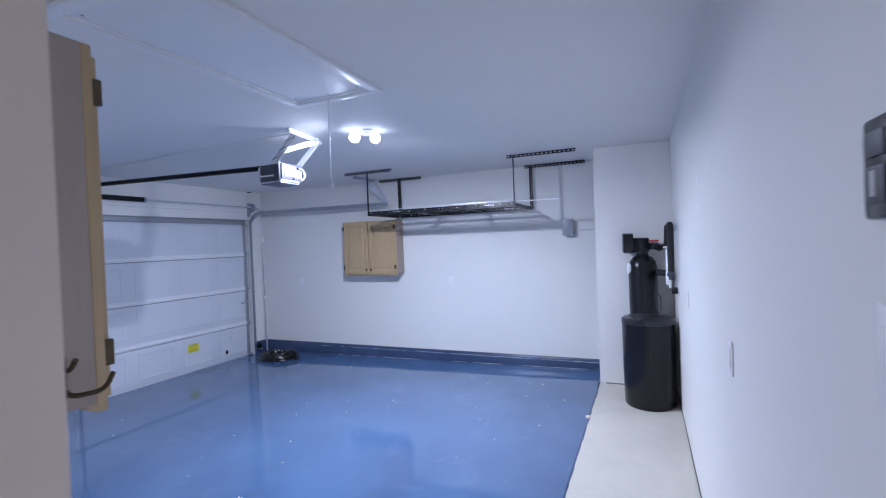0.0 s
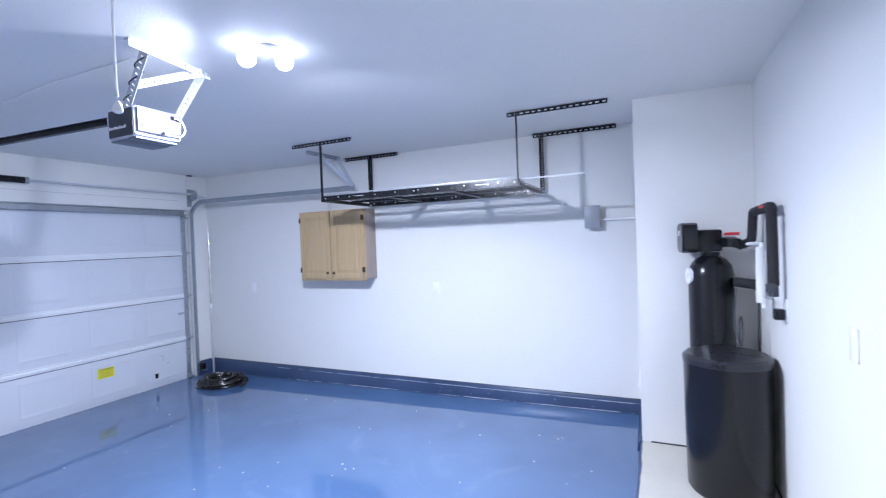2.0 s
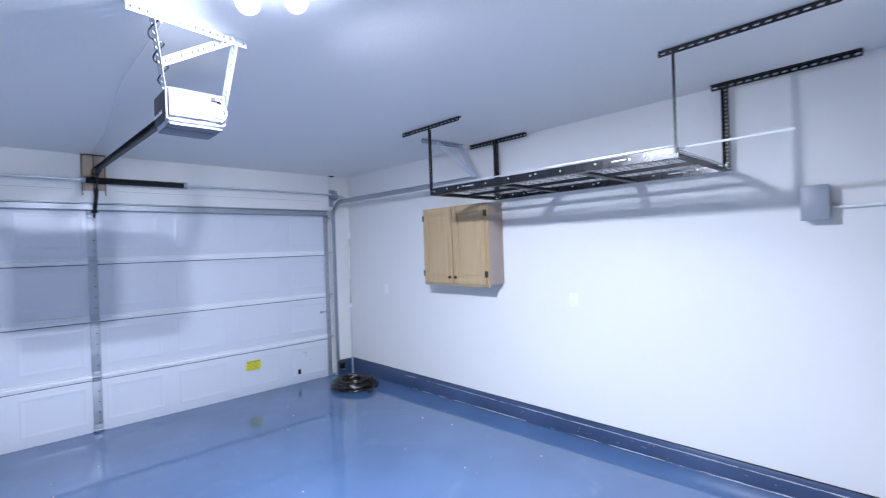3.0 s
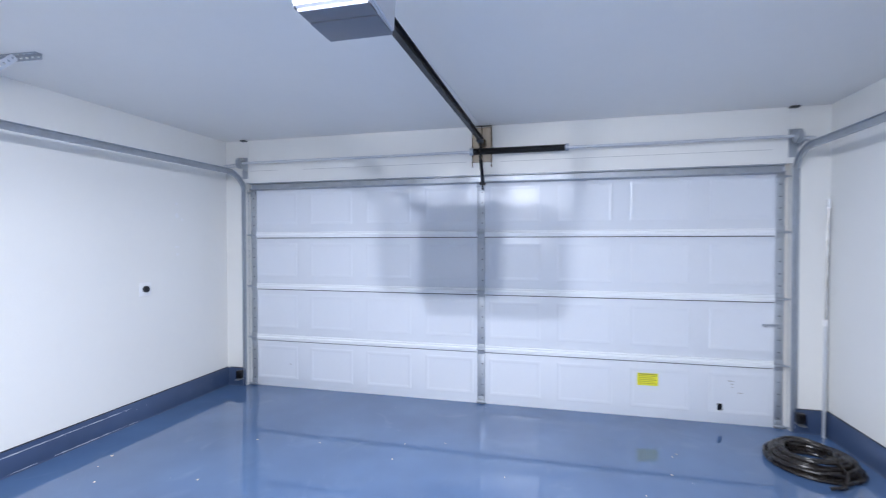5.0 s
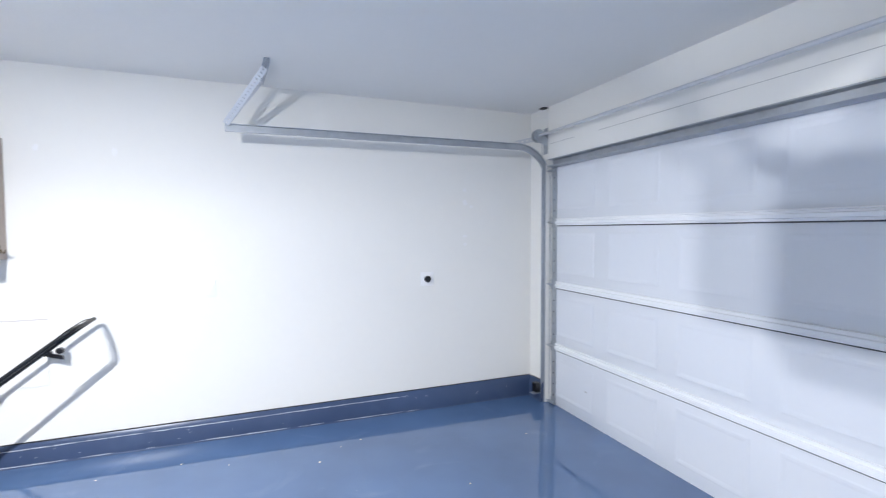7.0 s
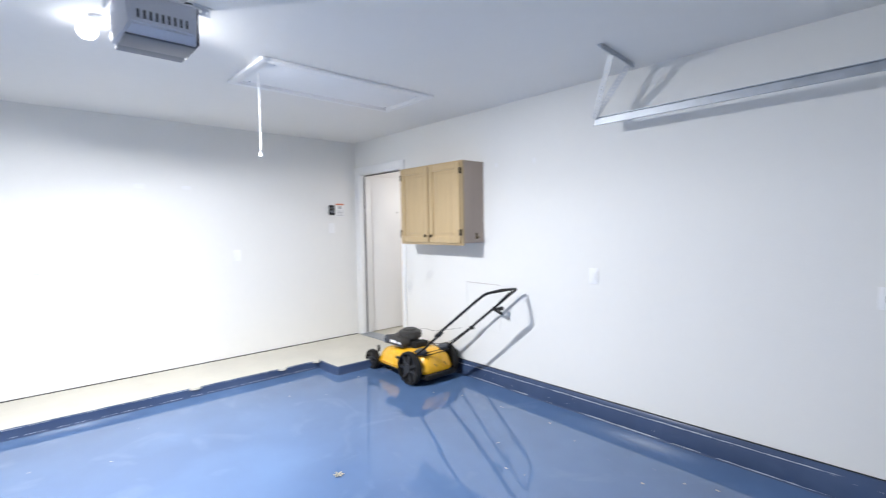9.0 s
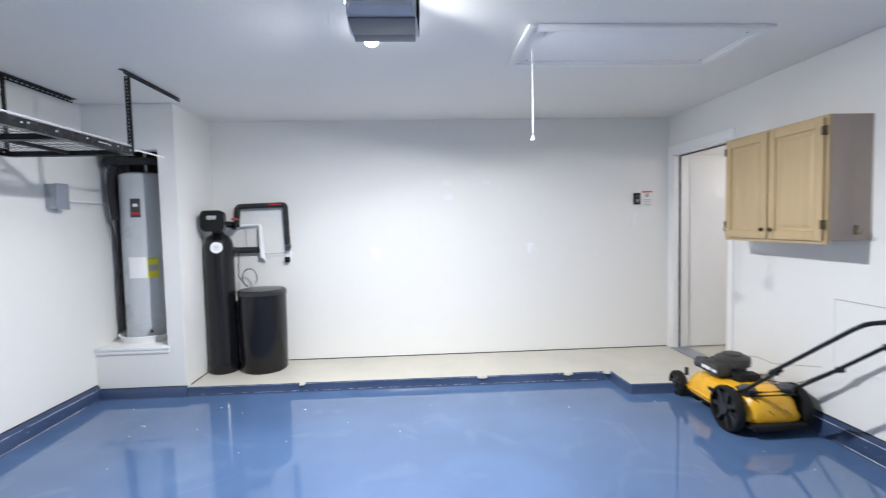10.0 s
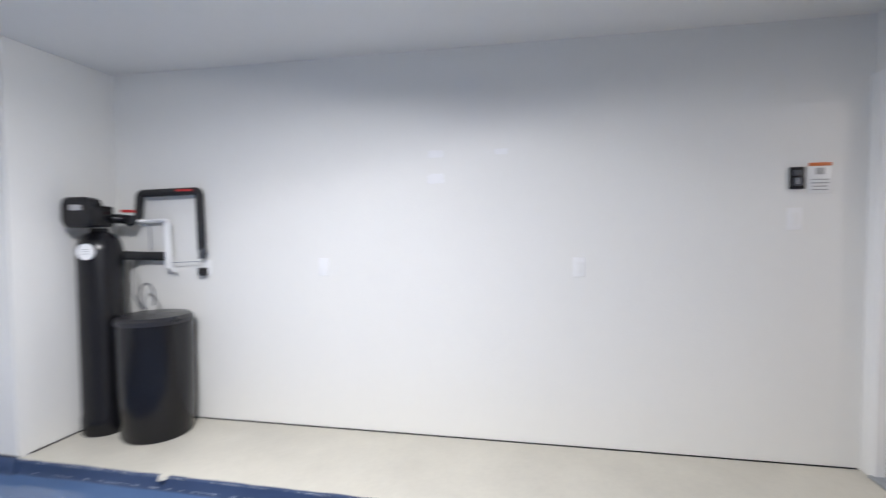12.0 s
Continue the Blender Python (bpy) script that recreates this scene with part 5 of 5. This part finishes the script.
tube(bm, curve_pts([(ex + 0.02, yc - 0.14, 0.44), (ex - 0.1, yc - 0.15, 0.46), (ex - 0.25, yc - 0.12, 0.46), (3.95, 0.12, 0.56)], 0.06), 0.0016, 6)
part("starter_cord", bm, RUBBER, en)
bm = B()
lathe(bm, [(0.045, 0.27), (0.05, 0.30), (0.035, 0.318)], 4.27, MY1 - 0.07, 16)
part("handle_bracket", bm, DGREYP, mw)
bm = B()
lathe(bm, [(0.045, 0.27), (0.05, 0.30), (0.035, 0.318)], 4.27, MY0 + 0.07, 16)
part("handle_bracket", bm, DGREYP, mw)
for k in range(2):
    bm = B()
    strip(bm, (MX0 + 0.03, yc + 0.12 - k * 0.12, 0.252), (MX0 + 0.001, yc + 0.02 - k * 0.10, 0.15), 0.011, 0.004, (0, 1, 0.4))
    part("groove", bm, BLACKM, mw)
bm = B()
box(bm, MX0 + 0.05, MX0 + 0.20, MY0 + 0.06, MY1 - 0.06, 0.262, 0.285, 0.008)
box(bm, MX0 + 0.03, MX0 + 0.06, MY0 + 0.05, MY1 - 0.05, 0.262, 0.272, 0.003)
part("rear_door", bm, RUBBER, mw, "black rear discharge door")
bm = B()
box(bm, 4.50, 4.56, MY1 - 0.004, MY1 + 0.004, 0.19, 0.215, 0.002)
part("height_lever", bm, BLACKM, mw)
bm = B()
box(bm, 4.90, 4.925, MY1 - 0.05, MY1 - 0.03, 0.18, 0.245, 0.004)
part("front_lever", bm, BLACKM, mw)
for y0, y1 in ((MY0 + 0.03, 0.10), (MY1 - 0.03, 0.45)):
    bm = B()
    tube(bm, curve_pts([(4.34, y0, 0.24), (4.22, y0, 0.31), (3.90, y1, 0.555)], 0.05), 0.0115, 10)
    part("lower_handle", bm, BLACKM, mw)
bm = B()
tube(bm, curve_pts([(3.95, MY0 + 0.005, 0.52), (3.42, 0.095, 0.93), (3.34, 0.10, 0.985), (3.33, 0.275, 0.99), (3.34, 0.45, 0.985), (3.42, 0.455, 0.93), (3.95, MY1 + 0.002, 0.52)], 0.05), 0.0115, 10)
part("upper_handle", bm, BLACKM, mw, "black bent steel handle")
bm = B()
strip(bm, (3.66, 0.085, 0.76), (3.55, 0.085, 0.72), 0.03, 0.012, (0, 0, 1))
disc(bm, (3.62, 0.085, 0.755), (0, 1, 0), 0.02, 0.02, 12)
part("control_lever", bm, BLACKP, mw)
for x, y, z in ((3.56, 0.085, 0.77), (3.93, 0.095, 0.53), (3.93, 0.47, 0.53)):
    bm = B()
    disc(bm, (x, y, z), (0, 1, 0), 0.02, 0.03, 12)
    part("handle_knob", bm, BLACKP, mw)
bm = B()
tube(bm, curve_pts([(3.56, 0.44, 0.83), (3.365, 0.44, 0.985), (3.352, 0.27, 1.0), (3.365, 0.12, 0.985), (3.56, 0.11, 0.83)], 0.03), 0.0035, 6)
tube(bm, curve_pts([(3.52, 0.108, 0.855), (3.9, 0.112, 0.56), (4.24, 0.12, 0.32), (4.45, 0.2, 0.29)], 0.1), 0.0028, 6)
part("control_cable", bm, BLACKP, mw)

for ob in [en, *en.children_recursive]:
    for v in ob.data.vertices:
        p = v.co + mw.location
        v.co = Vector((ex + (p.x - ex) * 0.9, yc + (p.y - yc) * 0.9, 0.25 + (p.z - 0.25) * 0.88)) - mw.location
# stand the mower on the sloping slab; the handle leans on at its own height
for ob in mw.children_recursive:
    for v in ob.data.vertices:
        p = v.co + mw.location
        low = 1.0 - min(1.0, max(0.0, (p.z - 0.3) / 0.69))
        v.co = Vector((p.x - 0.09 * low, 0.09 + (p.y - 0.09) * 1.12 + 0.03 * low, p.z + low * (floor_z(4.3) - 0.001))) - mw.location

# ---- bits on the floor ----
bm = B()
rnd = random.Random(12)
for i in range(70):
    x, y = rnd.uniform(0.5, 5.2), rnd.uniform(0.2, 5.2)
    r = rnd.choice((0.003, 0.004, 0.005, 0.007))
    ring = [(r * rnd.uniform(0.5, 1.4) * math.cos(a), r * rnd.uniform(0.5, 1.4) * math.sin(a)) for a in [k * math.pi / 3 for k in range(6)]]
    loft(bm, [[Vector((x + u_, y + v_, floor_z(x) + 0.0004)) for u_, v_ in ring], [Vector((x + u_ * 0.6, y + v_ * 0.6, floor_z(x) + 0.0034)) for u_, v_ in ring]])
tagged(part("floor_debris", bm, DEBRIS, None, "small pale crumbs of debris on the floor", "stuff"), category="debris")

bm = B()
for a, b, z in ((0.3, 0.62, 2.262), (0.9, 2.58, 2.258), (2.9, 5.05, 2.25)):
    box(bm, XW + 0.0004, XW + 0.0016, a, b, z, z + 0.003)
tagged(part("wall_crack", bm, INKG, None, "faint dark seam in the paint above the garage door", "structure"), category="wall")

# Worn flecks that also draw the bright highlight lines of the curb edges.
bm = B()
rnd = random.Random(5)


def sliver(x, y, z, dx, dy, length, w, nx, ny):
    """A thin pale fleck for wear and edge highlights, lying along an edge, lifted a hair off the paint."""
    n = Vector((nx, ny, 0.35)).normalized()
    d = Vector((dx, dy, 0)).normalized()
    s_ = d.cross(n)
    c = Vector((x, y, z))
    pts = [c - d * length / 2, c + s_ * w * rnd.uniform(0.4, 1.0), c + d * length / 2, c - s_ * w * rnd.uniform(0.2, 0.6)]
    vs = [bm.verts.new(p + n * 0.0009) for p in pts]
    bm.faces.new(vs)


for upper, out, hi in ((True, 0.0262, 150), (False, 0.0305, 230)):
    for i in range(hi):
        for wall, inward, bend in ((YS, 1, 0.9), (YN, -1, 0.7)):
            x = 1.2 + rnd.random() ** bend * (3.8 if wall == YS else 4.0)
            z = 0.168 if upper else floor_z(x) + 0.009
            sliver(x, wall + inward * out, z + rnd.uniform(-0.002, 0.002), 1, 0, rnd.uniform(0.04, 0.2), 0.0030, 0, inward)
for i in range(28):
    sliver(rnd.uniform(0.3, 5.0), YS + 0.0305, rnd.uniform(0.09, 0.165), 1, rnd.uniform(-0.2, 0.2), rnd.uniform(0.004, 0.02), 0.0025, 0, 1)
    sliver(rnd.uniform(2.8, 5.2), YN - 0.0305, rnd.uniform(0.09, 0.165), 1, 0, rnd.uniform(0.004, 0.02), 0.0025, 0, -1)
for i in range(260):
    y = 1.0 + 3.6 * rnd.random()
    z, o = ((floor_z(5.3) + 0.013, 0.0185), (LEDGE - 0.004, 0.0145))[i % 2]
    sliver(5.27 + (y - 0.95) * 0.008 - o, y, z, 0, 1, rnd.uniform(0.01, 0.06), 0.0025, -1, 0)
tagged(part("worn_paint_flecks", bm, material("wear_and_highlight", (0.52, 0.56, 0.62), 0.3), None, "pale worn flecks and drawn-in highlights along the painted curb edges", "stuff"), category="flecks")

for y, w_ in ((2.124, 0.05), (1.352, 0.045), (3.713, 0.03), (0.99, 0.04)):
    bm = B()
    rnd = random.Random(int(y * 100))
    ring = [(0.035 * math.cos(a) * rnd.uniform(0.7, 1.1), w_ * math.sin(a) * rnd.uniform(0.7, 1.1)) for a in [k * math.pi / 7 for k in range(14)]]
    loft(bm, [[Vector((5.26 + (y - 0.95) * 0.008 + u, y + v, LEDGE - 0.012)) for u, v in ring], [Vector((5.26 + (y - 0.95) * 0.008 + u * 0.8, y + v * 0.9, LEDGE + 0.0035)) for u, v in ring]])
    setting("bare_chip", bm, CONCRETE, "pale bare concrete chip on the painted ledge edge", "chip")
lf = thing("dry_leaf", "small pale dry leaf on the blue floor", "leaf", (3.292, 1.853, floor_z(3.292)))
bm = B()
lx, ly = 3.292, 1.853
rnd = random.Random(2)
for k in range(6):
    a = k * 1.05
    p = Vector((lx, ly, floor_z(lx) + 0.004))
    q = p + Vector((0.035 * math.cos(a), 0.035 * math.sin(a), 0.004))
    n_ = Vector((-math.sin(a), math.cos(a), 0)) * 0.008
    m_ = p.lerp(q, 0.6)
    vs = [bm.verts.new(v) for v in (p, m_ + n_, q, m_ - n_)]
    bm.faces.new(vs)
bmesh.ops.solidify(bm, geom=bm.faces[:], thickness=0.001)
part("leaf", bm, DEBRIS, lf)
